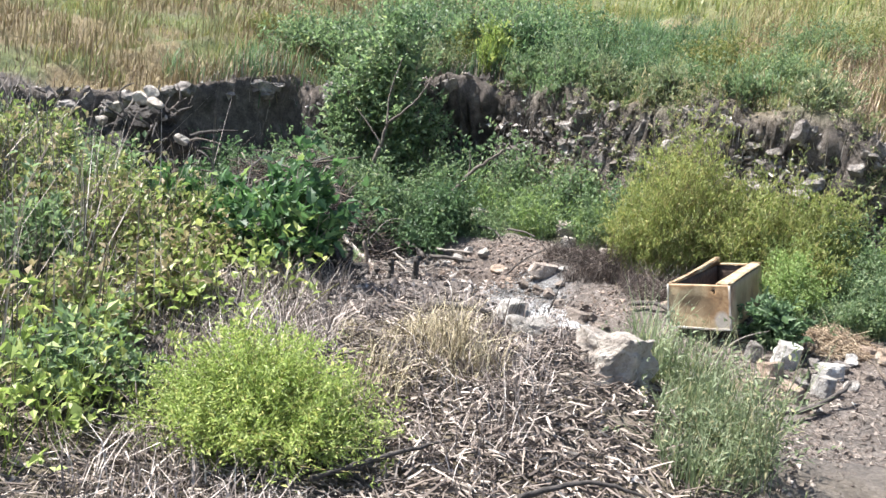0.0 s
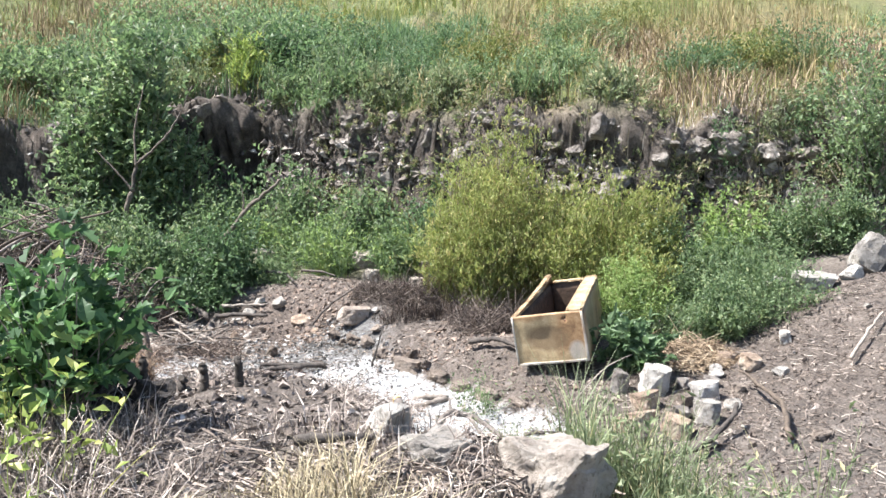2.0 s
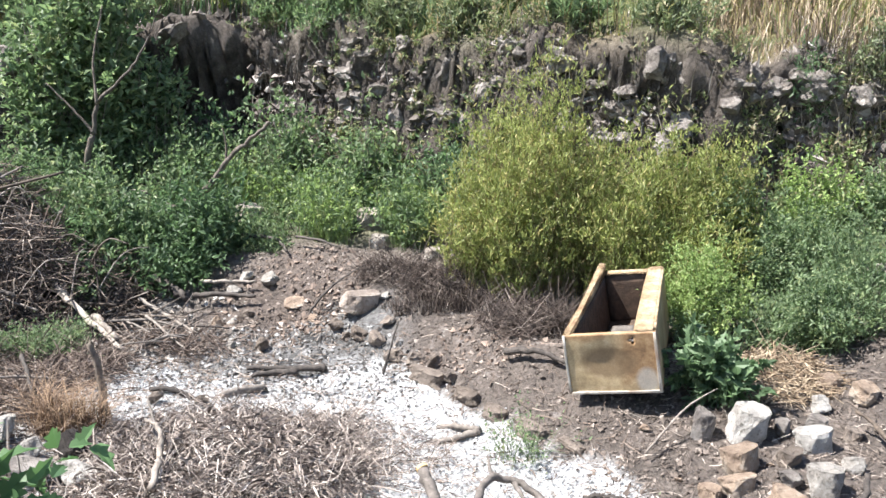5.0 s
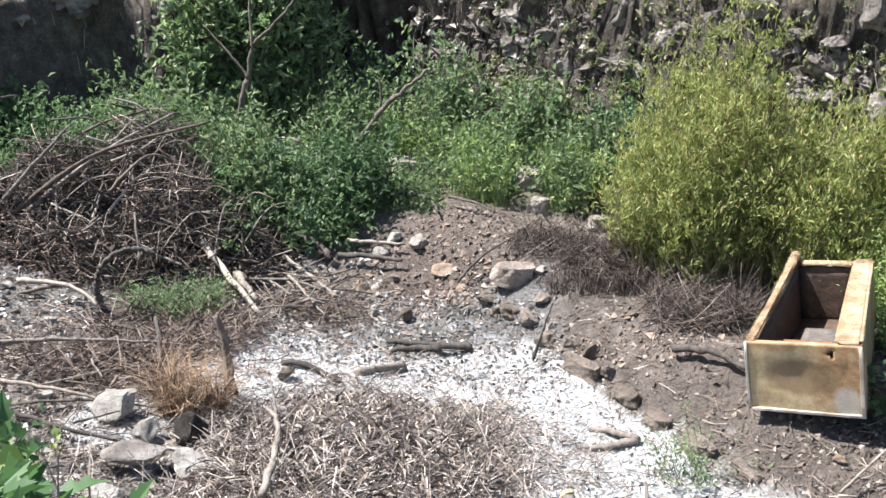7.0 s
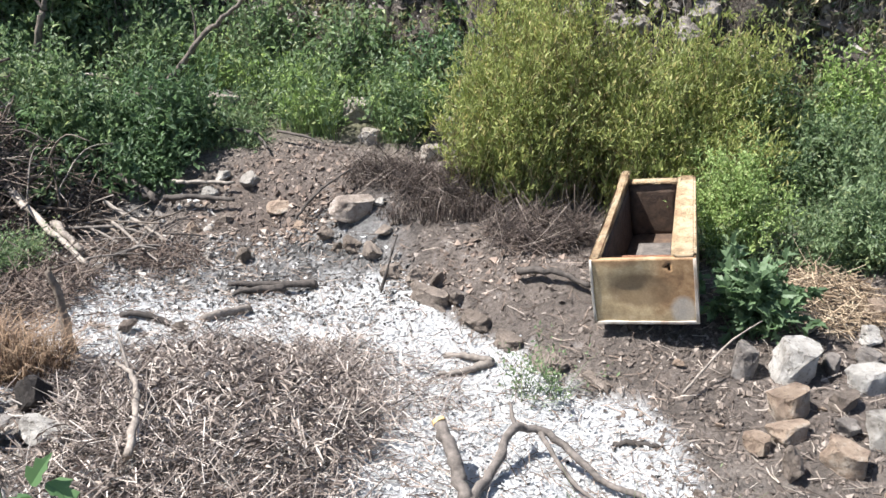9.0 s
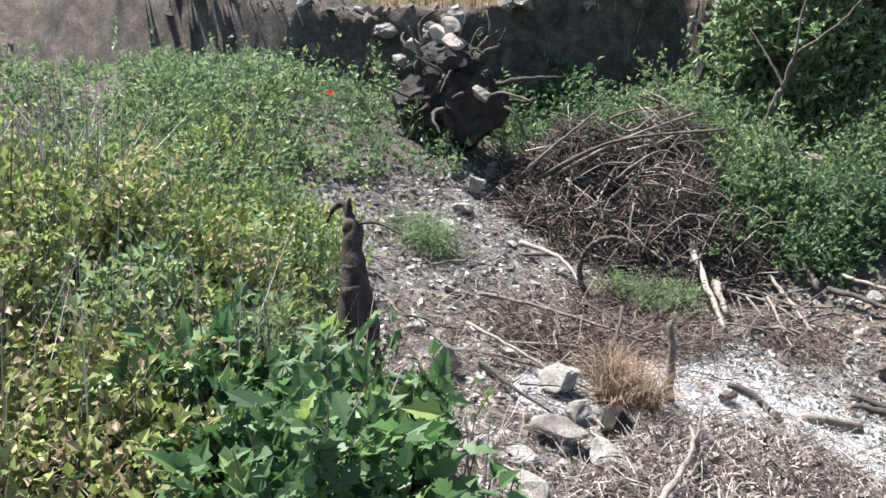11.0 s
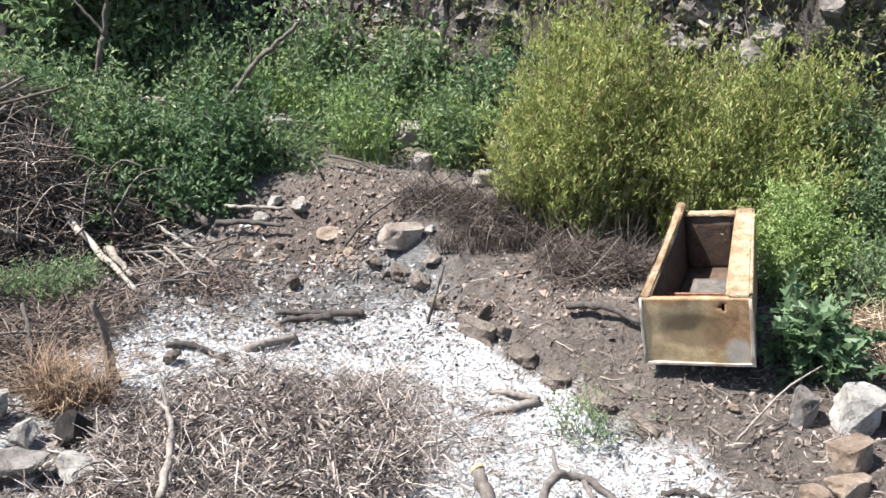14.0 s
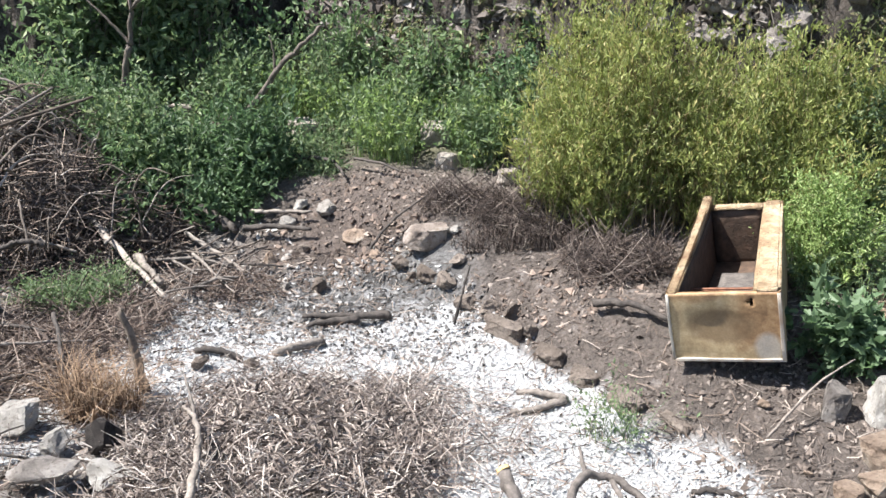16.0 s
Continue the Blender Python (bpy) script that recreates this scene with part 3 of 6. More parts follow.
# ---- the metal box ----
def metal_box():
    W, H, L = 0.53, 0.375, 1.08
    box = thing("metal_box", "rusty open-topped sheet-metal chest tilted on bare soil", "metal box")
    t = 0.045

    def slab(name, lo, hi, mat, label="", soft=0.012, under=None):
        bm = bmesh.new()
        bmesh.ops.create_cube(bm, size=1.0)
        for v in bm.verts:
            v.co = Vector([lo[k] + (v.co[k] + 0.5) * (hi[k] - lo[k]) for k in range(3)])
        bmesh.ops.subdivide_edges(bm, edges=bm.edges[:], cuts=5, use_grid_fill=True)
        for v in bm.verts:
            v.co += Vector([noise.noise(v.co * 4 + Vector((k * 9.0, 3, 1))) * 0.006 for k in range(3)])
        edges = [e for e in bm.edges if len(e.link_faces) == 2 and e.calc_face_angle() > 1.0]
        bmesh.ops.bevel(bm, geom=edges, offset=soft * 0.5, segments=2, affect="EDGES")
        return part(name, bm, mat, under or box, label, True)

    # front panel with a drain hole
    bm = bmesh.new()
    nx, nz = 34, 26
    hole = Vector((W * 0.74, 0, H - 0.05))
    grid = {}
    for i in range(nx + 1):
        for k in range(nz + 1):
            p = Vector((i / nx * W, 0, k / nz * H))
            dent = 0.018 * math.exp(-(((p.x - W * 0.45) / 0.12) ** 2 + ((p.z - H * 0.55) / 0.10) ** 2))
            p.y = dent + 0.004 * noise.noise(p * 7)
            grid[i, k] = bm.verts.new(p)
    for i in range(nx):
        for k in range(nz):
            mid = Vector(((i + 0.5) / nx * W, 0, (k + 0.5) / nz * H))
            if (mid - hole).length > 0.016:
                bm.faces.new([grid[i, k], grid[i + 1, k], grid[i + 1, k + 1], grid[i, k + 1]])
    bmesh.ops.recalc_face_normals(bm, faces=bm.faces[:])
    front = bmesh.ops.extrude_face_region(bm, geom=bm.faces[:])
    for v in [g for g in front["geom"] if isinstance(g, bmesh.types.BMVert)]:
        v.co.y += t * 0.5
    bmesh.ops.recalc_face_normals(bm, faces=bm.faces[:])
    face = part("front_panel", bm, ENAMEL, box, "stained cream enamel panel with a round hole", True)
    lw, rw = 0.05, 0.115
    left = slab("side_panel", (0, 0.024, 0), (lw, L, H - 0.004), SHADE_RUST, "dark rusty hollow side wall, deepened for shade")
    right = slab("side_panel", (W - rw, 0.024, 0), (W, L, H - 0.002), SHADE_RUST, "dark rusty hollow side wall, deepened for shade")
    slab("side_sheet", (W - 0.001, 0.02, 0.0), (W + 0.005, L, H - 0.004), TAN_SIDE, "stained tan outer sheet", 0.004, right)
    back = slab("back_panel", (lw, L - 0.06, 0), (W - rw, L, H - 0.01), SHADE_RUST)
    slab("floor_panel", (lw, 0.024, 0.012), (W - rw, L - 0.06, 0.04), INNER_SHADE, "dark rusted floor of the chest, deepened for shade")
    left_rim = slab("rim", (-0.006, 0.004, H - 0.004), (lw + 0.004, L + 0.01, H + 0.012), RIM, "pale orange rusted rim rising to the back", 0.02, left)
    for v in left_rim.data.vertices:
        if v.co.z > H + 0.006:
            v.co.z += 0.05 * max(0.0, v.co.y / L) ** 1.6
    slab("rim", (W - rw - 0.006, 0.004, H - 0.002), (W + 0.008, L, H + 0.022), RIM, "broad rounded pale orange rim", 0.035, right)
    slab("rim", (lw, L - 0.065, H - 0.01), (W - rw, L + 0.004, H + 0.008), RIM, "pale rusted rim at the back", 0.02, back)
    slab("cross_bar", (lw, L * 0.28, 0.20), (W - rw, L * 0.28 + 0.03, 0.235), RED_BAR, "reddish rusted cross bar")
    slab("loose_plate", (lw + 0.11, L * 0.36, 0.14), (W - rw - 0.02, L * 0.60, 0.155), PLATE, "dull grey loose metal plate")
    slab("corner_plate", (W * 0.48, 0.024, H - 0.05), (W - rw, 0.11, H - 0.036), PLATE, "dull grey corner plate by the hole")
    for k, (lo, hi) in enumerate([((-0.006, -0.010, -0.004), (W + 0.006, 0.006, 0.012)), ((W - 0.012, -0.010, 0), (W + 0.006, 0.006, H)), ((-0.006, -0.010, 0.0), (0.008, 0.006, H))]):
        slab("edge_strip", lo, hi, GALV, "bent pale metal edge strip", 0.004, face)
    # the chest narrows towards its back
    for ob in box.children_recursive:
        for v in ob.data.vertices:
            v.co.x = W * 0.5 + (v.co.x - W * 0.5) * (1 - 0.2 * v.co.y / L)
    # its tilt on the slope
    o = Vector((1.258, 5.285, 0.045))
    ex = Vector((0.49, -0.14, 0.08)).normalized()
    ey = Vector((0.27, 0.93, 0.12))
    ey = (ey - ex * ey.dot(ex)).normalized()
    ez = ex.cross(ey)
    box.matrix_world = Matrix.Translation(o) @ Matrix((ex, ey, ez)).transposed().to_4x4()
    return box


metal_box()


# ---- plants ----
def bushy(rng, bases, tips, n_leaves, L, W, t0=0.25, r0=0.004, k=5, spread=0.06, rise=0.6, up=0.5, broad=False, per_twig=9):
    """Curved stems from bases to tips, with leaves set along them: stem mesh, leaf mesh."""
    n = len(bases)
    mid = bases + (tips - bases) * np.array([0.35, 0.35, rise]) + rng.normal(size=(n, 3)) * 0.03
    paths = bez(bases, mid, tips, k)
    stems = tubes(paths, r0, r0 * 0.35)
    # leaves sit in sprays on short side twigs, so that gaps stay between them
    m = max(n * 3, n_leaves // per_twig)
    stem = rng.integers(0, n, m)
    tt = t0 + (1 - t0) * rng.uniform(0, 1, m) ** 0.8
    reach = rng.normal(size=(m, 3)) * spread * 1.5 * (0.4 + tt[:, None]) + np.array([0, 0, spread * up])
    root = bez_at(bases[stem], mid[stem], tips[stem], tt)
    tw = rng.integers(0, m, n_leaves)
    P = root[tw] + reach[tw] * rng.uniform(0.1, 1.15, (n_leaves, 1)) + rng.normal(size=(n_leaves, 3)) * spread * 0.22
    D = rng.normal(size=(n_leaves, 3)) + np.array([0, 0, up]) + unit(reach[tw]) * 0.9
    size = rng.uniform(0.6, 1.25, n_leaves)
    return stems, (broad_leaves if broad else leaves)(rng, P, D, L * size, W * size)


def shrub(name, label, category, seed, x, y, rx, ry, h, n_stems, n_leaves, L, W, leaf, stem, group="", foot=0.35, t0=0.25, spread=0.06, lean=(0, 0), r0=0.004, up=0.5, dome=0.55, broad=False):
    """A shrub or large weed of its own: stems and foliage."""
    rng = np.random.default_rng(seed)
    bx, by = disc(rng, n_stems, x, y, rx * foot, ry * foot)
    tx, ty = disc(rng, n_stems, x + lean[0], y + lean[1], rx, ry)
    q = ((tx - x - lean[0]) / rx) ** 2 + ((ty - y - lean[1]) / ry) ** 2
    base = on_ground(bx, by, -0.02)
    tz = ground_z(tx, ty) * 0.3 + gz(x, y) * 0.7 + h * (1 - dome * q) * rng.uniform(0.55, 1.08, n_stems)
    stems, fol = bushy(rng, base, np.stack([tx, ty, tz], -1), n_leaves, L, W, t0, r0, spread=spread, up=up, broad=broad)
    ob = thing(name, label, category, group, at=(x, y, gz(x, y)))
    for nm, (v, t), m in (("stalk_mass", stems, stem), ("foliage", fol, leaf)):
        sub(nm, v - np.array(ob.location), t, m, ob)["kind"] = "stuff"
    return ob


def weeds(name, label, seed, xy, h, n_leaves, L, W, leaf, per=5, lean=0.12, t0=0.15, spread=0.03, category="weeds", r0=0.0022):
    """A stand of weeds that nobody could count."""
    rng = np.random.default_rng(seed)
    x, y = xy(rng)
    n = len(x) * per
    x, y = np.repeat(x, per) + rng.normal(size=n) * 0.02, np.repeat(y, per) + rng.normal(size=n) * 0.02
    base = on_ground(x, y, -0.01)
    hh = h * rng.uniform(0.3, 1.15, n) * np.clip(0.85 + 1.5 * fbm(x * 1.9, y * 1.9, 3, seed), 0.25, 1.7)
    tips = base + np.stack([rng.normal(size=n) * lean, rng.normal(size=n) * lean, hh], -1)
    (sv, st), (lv, lt) = bushy(rng, base, tips, n_leaves, L, W, t0, r0, 4, spread)
    ob = new(name, tri_mesh(name, *join((sv, st), (lv, lt)), leaf))
    return tagged(ob, label, category, kind="stuff")


def grass(name, label, seed, xy, H, W, mat, lean=(0.1, 0.6), category="grass"):
    rng = np.random.default_rng(seed)
    x, y = xy(rng)
    n = len(x)
    hh = H * rng.uniform(0.4, 1.15, n) * np.clip(0.8 + 1.5 * fbm(x * 1.3, y * 1.3, 3, seed + 3), 0.2, 1.7)
    v, t = blades(rng, on_ground(x, y, -0.01), hh, rng.uniform(lean[0], lean[1], n), W * rng.uniform(0.6, 1.3, n))
    return tagged(new(name, tri_mesh(name, v, t, mat)), label, category, kind="stuff")


def litter(name, label, seed, xy, length, radius, mat, lift=0.0, tilt=0.2, category="straw litter", heap=None):
    """Loose dry stalks that lie crisscross on the ground."""
    rng = np.random.default_rng(seed)
    x, y = xy(rng)
    n = len(x)
    a = rng.uniform(0, 2 * np.pi, n)
    ln = length * rng.uniform(0.35, 1.2, n)
    top = heap(x, y) if heap else 0.0
    z = ground_z(x, y) + 0.004 + lift * rng.uniform(0, 1, n) + top * rng.uniform(0.25, 1.0, n)
    d = np.stack([np.cos(a), np.sin(a), rng.normal(size=n) * tilt], -1)
    c = np.stack([x, y, z + np.abs(d[:, 2]) * ln * 0.4], -1)
    p0, p2 = c - d * ln[:, None] / 2, c + d * ln[:, None] / 2
    for p in (p0, p2):
        p[:, 2] = np.maximum(p[:, 2], ground_z(p[:, 0], p[:, 1]) + 0.003)
    p1 = c + rng.normal(size=(n, 3)) * (ln * 0.09)[:, None]
    v, t = tubes(bez(p0, p1, p2, 3), radius * rng.uniform(0.5, 1.4, n), radius * 0.5)
    return tagged(new(name, tri_mesh(name, v, t, mat)), label, category, kind="stuff")


def within(cx, cy, rx, ry, n):
    return lambda rng: disc(rng, n, cx, cy, rx, ry)


def on_bank(x0, x1, n, low=-0.25, high=0.55):
    """Places along the face of the bank."""
    def pick(rng):
        x = rng.uniform(x0, x1, n)
        return x, cliff_y(x) + rng.uniform(low, high, n)
    return pick


def rect(x0, x1, y0, y1, n, keep=None):
    def pick(rng):
        x, y = rng.uniform(x0, x1, n), rng.uniform(y0, y1, n)
        if keep is None:
            return x, y
        k = keep(x, y, rng)
        return x[k], y[k]
    return pick


# the large yellow-green shrub behind the box, built of overlapping clumps on one root
def broom():
    rng = np.random.default_rng(3)
    ob = thing("broom_shrub", "large feathery yellow-green broom shrub behind the metal box", "shrub", at=(1.45, 7.15, gz(1.45, 7.15)))
    clumps = [(1.35, 7.2, 0.75, 0.55, 1.30, 330), (0.75, 6.95, 0.5, 0.4, 1.02, 180), (2.05, 7.3, 0.6, 0.45, 1.28, 230), (1.0, 7.5, 0.6, 0.4, 1.2, 180), (1.75, 6.85, 0.5, 0.35, 0.85, 150), (2.5, 7.35, 0.45, 0.35, 1.08, 150), (2.3, 6.95, 0.45, 0.3, 0.72, 110), (0.95, 6.75, 0.4, 0.25, 0.62, 90)]
    S, F = [], []
    for x, y, rx, ry, h, n in clumps:
        bx, by = disc(rng, n, x, y, rx * 0.7, ry * 0.7)
        tx, ty = disc(rng, n, x, y, rx, ry)
        q = ((tx - x) / rx) ** 2 + ((ty - y) / ry) ** 2
        tz = gz(x, y) + h * (1 - 0.4 * q) * rng.uniform(0.45, 1.2, n) * (1 + 0.8 * fbm(tx * 3.3, ty * 3.3, 2, 19))
        s, f = bushy(rng, on_ground(bx, by, -0.02), np.stack([tx, ty, tz], -1), n * 62, 0.044, 0.0125, 0.08, 0.003, 6, 0.05, 0.75, 1.6, per_twig=12)
        S.append(s)
        F.append(f)
    at = np.array(ob.location)
    v, t = join(*S)
    sub("stalk_mass", v - at, t, GOLD, ob, "thin upright yellowish stems")["kind"] = "stuff"
    v, t = join(*F)
    sub("foliage", v - at, t, BROOM_LEAF, ob)


broom()
shrub("round_bush", "low rounded yellow-green bush on dry ground", "bush", 5, 0.14, 0.30, 0.57, 0.47, 0.48, 460, 36000, 0.024, 0.008, LIME_LEAF, GREEN_GOLD, foot=0.45, t0=0.1, spread=0.03, r0=0.0025, dome=0.7)
shrub("broad_leaf_bush", "leafy green bush with broad leaves over clumps coloured as shade", "bush", 6, -0.68, 1.97, 0.28, 0.28, 0.84, 44, 900, 0.085, 0.052, BROAD_LEAF, BARK, t0=0.4, spread=0.06, r0=0.007, broad=True)
for k, (x, y, r, h, n, L) in enumerate([(-0.95, 2.40, 0.30, 0.46, 420, 0.115), (-1.15, 2.15, 0.36, 0.52, 640, 0.11), (-1.55, 2.35, 0.4, 0.5, 620, 0.10), (-1.2, 2.75, 0.3, 0.36, 420, 0.085)]):
    shrub("broad_leaf_plant", "green plant with large pointed leaves", "plant", 107 + k, x, y, r, r, h, 36, n, L, L * 0.62, BROAD_LEAF, BROAD_LEAF, group="broad-leaved plants", t0=0.3, spread=0.05, r0=0.004, broad=True)
shrub("box_side_plant", "dark green leafy weed beside the metal box", "plant", 10, 2.08, 5.30, 0.24, 0.27, 0.40, 60, 1500, 0.075, 0.042, DARK_LEAF, DARK_LEAF, broad=True, t0=0.15, spread=0.04, r0=0.003)
FEATHER_LEAF = leaf_mat("fresh_feather_leaf", (0.16, 0.24, 0.08), (0.40, 0.51, 0.20), (0.42, 0.46, 0.22), 0.93)
shrub("feathery_bush", "bright green feathery bush among weeds", "bush", 12, 2.2, 6.25, 0.38, 0.42, 0.72, 150, 15000, 0.028, 0.010, FEATHER_LEAF, GREEN_GOLD, t0=0.1, spread=0.03, r0=0.0025)
shrub("green_bush", "small bright green leafy bush by bare soil", "bush", 13, 2.95, 6.0, 0.38, 0.36, 0.50, 90, 5200, 0.035, 0.016, WEED_LEAF, WEED_LEAF, group="small green bushes", t0=0.1, spread=0.035, r0=0.003)
shrub("green_bush", "small bright green leafy bush at the bank foot", "bush", 14, 3.2, 6.95, 0.75, 0.45, 0.62, 150, 9000, 0.036, 0.016, WEED_LEAF, WEED_LEAF, group="small green bushes", t0=0.1, spread=0.04, r0=0.003)
shrub("tall_green_shrub", "tall leafy green shrub against the earth bank", "shrub", 15, 4.75, 7.6, 0.7, 0.6, 2.2, 110, 9000, 0.055, 0.026, WEED_LEAF, BARK, t0=0.15, spread=0.09, r0=0.006, dome=0.4)
for k, (x, y, r, h) in enumerate([(2.75, 7.15, 0.42, 0.95), (3.3, 7.3, 0.45, 0.92), (3.9, 7.25, 0.45, 0.78), (2.3, 7.6, 0.4, 1.05), (4.3, 7.1, 0.35, 0.6)]):
    shrub("bank_foot_bush", "fresh green leafy bush at the foot of the bank", "bush", 16 + k, x, y, r, r * 0.7, h, 90, 3600, 0.045, 0.02, FEATHER_LEAF if k % 2 else WEED_LEAF, WEED_LEAF, group="bushes at the bank foot", foot=0.6, t0=0.1, spread=0.045, r0=0.003)
# dark climbing shrubs against the bank
for k, (x, y, rx, ry, h, n, L) in enumerate([(-3.25, 9.35, 0.62, 0.4, 2.75, 7000, 0.105), (-3.7, 9.3, 0.45, 0.35, 2.1, 3000, 0.10), (-2.75, 9.5, 0.4, 0.35, 1.5, 2200, 0.09), (-1.25, 9.35, 0.45, 0.3, 1.15, 1900, 0.075), (-2.2, 9.75, 0.5, 0.3, 0.85, 1700, 0.075), (-4.6, 9.2, 0.5, 0.25, 0.6, 1200, 0.075), (-5.4, 8.6, 0.6, 0.3, 0.5, 1300, 0.075), (-0.45, 8.95, 0.4, 0.25, 0.9, 1500, 0.07), (0.35, 8.6, 0.45, 0.25, 0.7, 1500, 0.065), (1.0, 8.3, 0.4, 0.25, 0.7, 1400, 0.065)]):
    shrub("bank_shrub", "tall leafy green climber hanging over the shaded bank" if k < 3 else "green leafy shrub at the foot of the bank", "shrub", 30 + k, x, y, rx, ry, h, 60, n, L, L * 0.5, WEED_LEAF if k < 3 else (DARK_LEAF, WEED_LEAF)[k % 2], BARK, group="shrubs on the bank", t0=0.15, spread=0.10, r0=0.006, dome=0.35)
for k, (x, y, r, h) in enumerate([(-2.25, 10.75, 0.34, 0.85), (-0.9, 9.95, 0.5, 0.75), (-0.3, 9.75, 0.4, 0.6), (-1.6, 10.5, 0.45, 0.5), (-3.1, 10.6, 0.55, 0.6), (-4.1, 10.5, 0.6, 0.5), (0.5, 9.4, 0.4, 0.4), (1.5, 8.85, 0.4, 0.32), (2.3, 8.5, 0.4, 0.32), (-2.7, 11.6, 0.6, 0.7)]):
    shrub("top_shrub", "bright green upright tuft on the rim of the bank" if k == 0 else "grey-green shrub on the rim of the bank", "shrub", 50 + k, x, y, r, r * 0.8, h, 70, 2600, 0.075, 0.022, LIME_LEAF if k == 0 else (GREY_GREEN, WEED_LEAF)[k % 2], BARK, group="shrubs on the bank rim", t0=0.1, spread=0.05, up=1.4)
BANK_GREEN = leaf_mat("bank_green_leaf", (0.09, 0.115, 0.06), (0.30, 0.34, 0.18), (0.38, 0.32, 0.22), 0.7)
for k in range(22):
    rr = np.random.default_rng(400 + k)
    x = -0.8 + 0.25 * k
    y = float(cliff_y(np.array([x]))[0]) + rr.uniform(-0.05, 0.35)
    shrub("bank_tuft", "tangled dry and green tuft on the bank face", "weed tuft", 420 + k, x, y, 0.26, 0.2, rr.uniform(0.25, 0.6), 70, 900, 0.055, 0.02, (BANK_GREEN, GREY_GREEN, DARK_LEAF)[k % 3], STRAW, group="tufts on the bank", foot=0.7, t0=0.1, spread=0.04, r0=0.003)

for k, (x, y, r, h) in enumerate([(-2.4, 12.4, 0.8, 0.8), (-3.6, 12.8, 0.9, 0.8), (-1.4, 12.0, 0.7, 0.7), (-4.6, 14.2, 1.0, 0.9), (-3.2, 15.5, 1.2, 1.0), (-5.8, 17.5, 1.3, 1.1), (-2.0, 14.2, 1.0, 0.8), (-16.5, 17.0, 1.5, 3.2), (-4.6, 10.7, 0.7, 0.9), (-3.6, 11.2, 0.8, 1.1), (-2.6, 11.4, 0.8, 1.0), (-1.7, 11.2, 0.6, 0.85), (-5.6, 11.0, 0.8, 0.8)]):
    shrub("rim_thicket", "dark dense thicket above the earth bank", "shrub", 460 + k, x, y, r, r * 0.7, h, 90, 3600, 0.085, 0.04, DARK_LEAF if k > 5 and k % 2 else WEED_LEAF, BARK, group="thickets above the bank", t0=0.1, spread=0.1, foot=0.6, dome=0.3, r0=0.006)
# weeds
WEED_STONES = [(-2.46, 9.4, 0.13), (-0.35, 8.4, 0.11), (0.38, 8.1, 0.09), (-0.2, 7.9, 0.07), (0.30, 7.6, 0.06), (-2.75, 8.9, 0.10), (0.75, 8.0, 0.08), (-1.5, 8.5, 0.12)]


def clear(x, y):
    """Away from stones and the camera's view of them and of the curved branch."""
    ok = np.ones(len(x), bool)
    for sx, sy, r in WEED_STONES:
        ok &= ((x - sx) / 0.2) ** 2 + ((y - sy + 0.22) / 0.34) ** 2 > 1
    return ok & ~((np.abs(x + 1.8) < 0.85) & (np.abs(y - 8.1) < 0.42))


weeds("low_weeds", "low fresh weeds around the curved branch", 73, rect(-2.7, -1.1, 7.8, 8.5, 330), 0.22, 5200, 0.045, 0.017, WEED_LEAF)
weeds("green_weeds", "dense green weeds below the bank", 60, rect(-3.6, 0.9, 7.5, 9.6, 1900, lambda x, y, r: clear(x, y) & (fbm(x * 1.6, y * 1.6, 3, 29) > -0.16) & (y > 7.75 - 0.25 * np.abs(x + 1)) & (y < cliff_y(x) + 0.1) & (((x + 0.9) / 0.6) ** 2 + ((y - 7.5) / 0.5) ** 2 > 1)), 0.58, 25000, 0.06, 0.027, WEED_LEAF)
# same green weeds as around them; the darker leaf colour replaces their shadows
weeds("shade_toned_weeds", "green weeds darkened for shade beside the brush pile", 61, rect(-2.7, -1.35, 6.9, 8.0, 430, lambda x, y, r: (((x + 1.0) / 0.62) ** 2 + ((y - 7.4) / 0.6) ** 2 > 1) & (y > 7.42 + 0.9 * np.clip(-2.25 - x, -0.1, 0.0) - 0.9 * np.clip(-2.25 - x, 0.0, 0.5))), 0.5, 9000, 0.065, 0.030, DARK_LEAF)
weeds("yellow_weeds", "fresh yellow-green weeds below the bank", 62, rect(-2.0, 0.7, 7.9, 9.0, 420, lambda x, y, r: clear(x, y)), 0.42, 5000, 0.05, 0.022, FEATHER_LEAF)
# the darker leaf here carries the shade below the bank in its colour
weeds("far_weeds", "low green weeds at the foot of the far bank", 63, rect(-6.5, -3.3, 7.6, 11.5, 1100, lambda x, y, r: y < cliff_y(x)), 0.40, 20000, 0.055, 0.027, DARK_LEAF)
weeds("right_weeds", "green weeds between the shrub and the bare slope", 64, rect(2.0, 3.7, 5.9, 7.7, 520, lambda x, y, r: y > 5.4 + 0.35 * (x - 2)), 0.36, 15000, 0.038, 0.018, WEED_LEAF)
weeds("left_weeds", "tangled green and yellowing weeds beside the path", 65, rect(-5.2, -1.0, 0.2, 4.4, 1500, lambda x, y, r: (y < 2.9 - 1.15 * (x + 2.2) * (x < -2.2)) & (x < -1.05 - 0.1 * y) & ((x < -1.7) | (y > 1.9) | (r.uniform(0, 1, len(x)) < 0.4))), 0.42, 30000, 0.05, 0.030, leaf_mat("yellowing_leaf", (0.085, 0.135, 0.045), (0.35, 0.42, 0.16), (0.42, 0.38, 0.2), 0.86), per=3, r0=0.003)
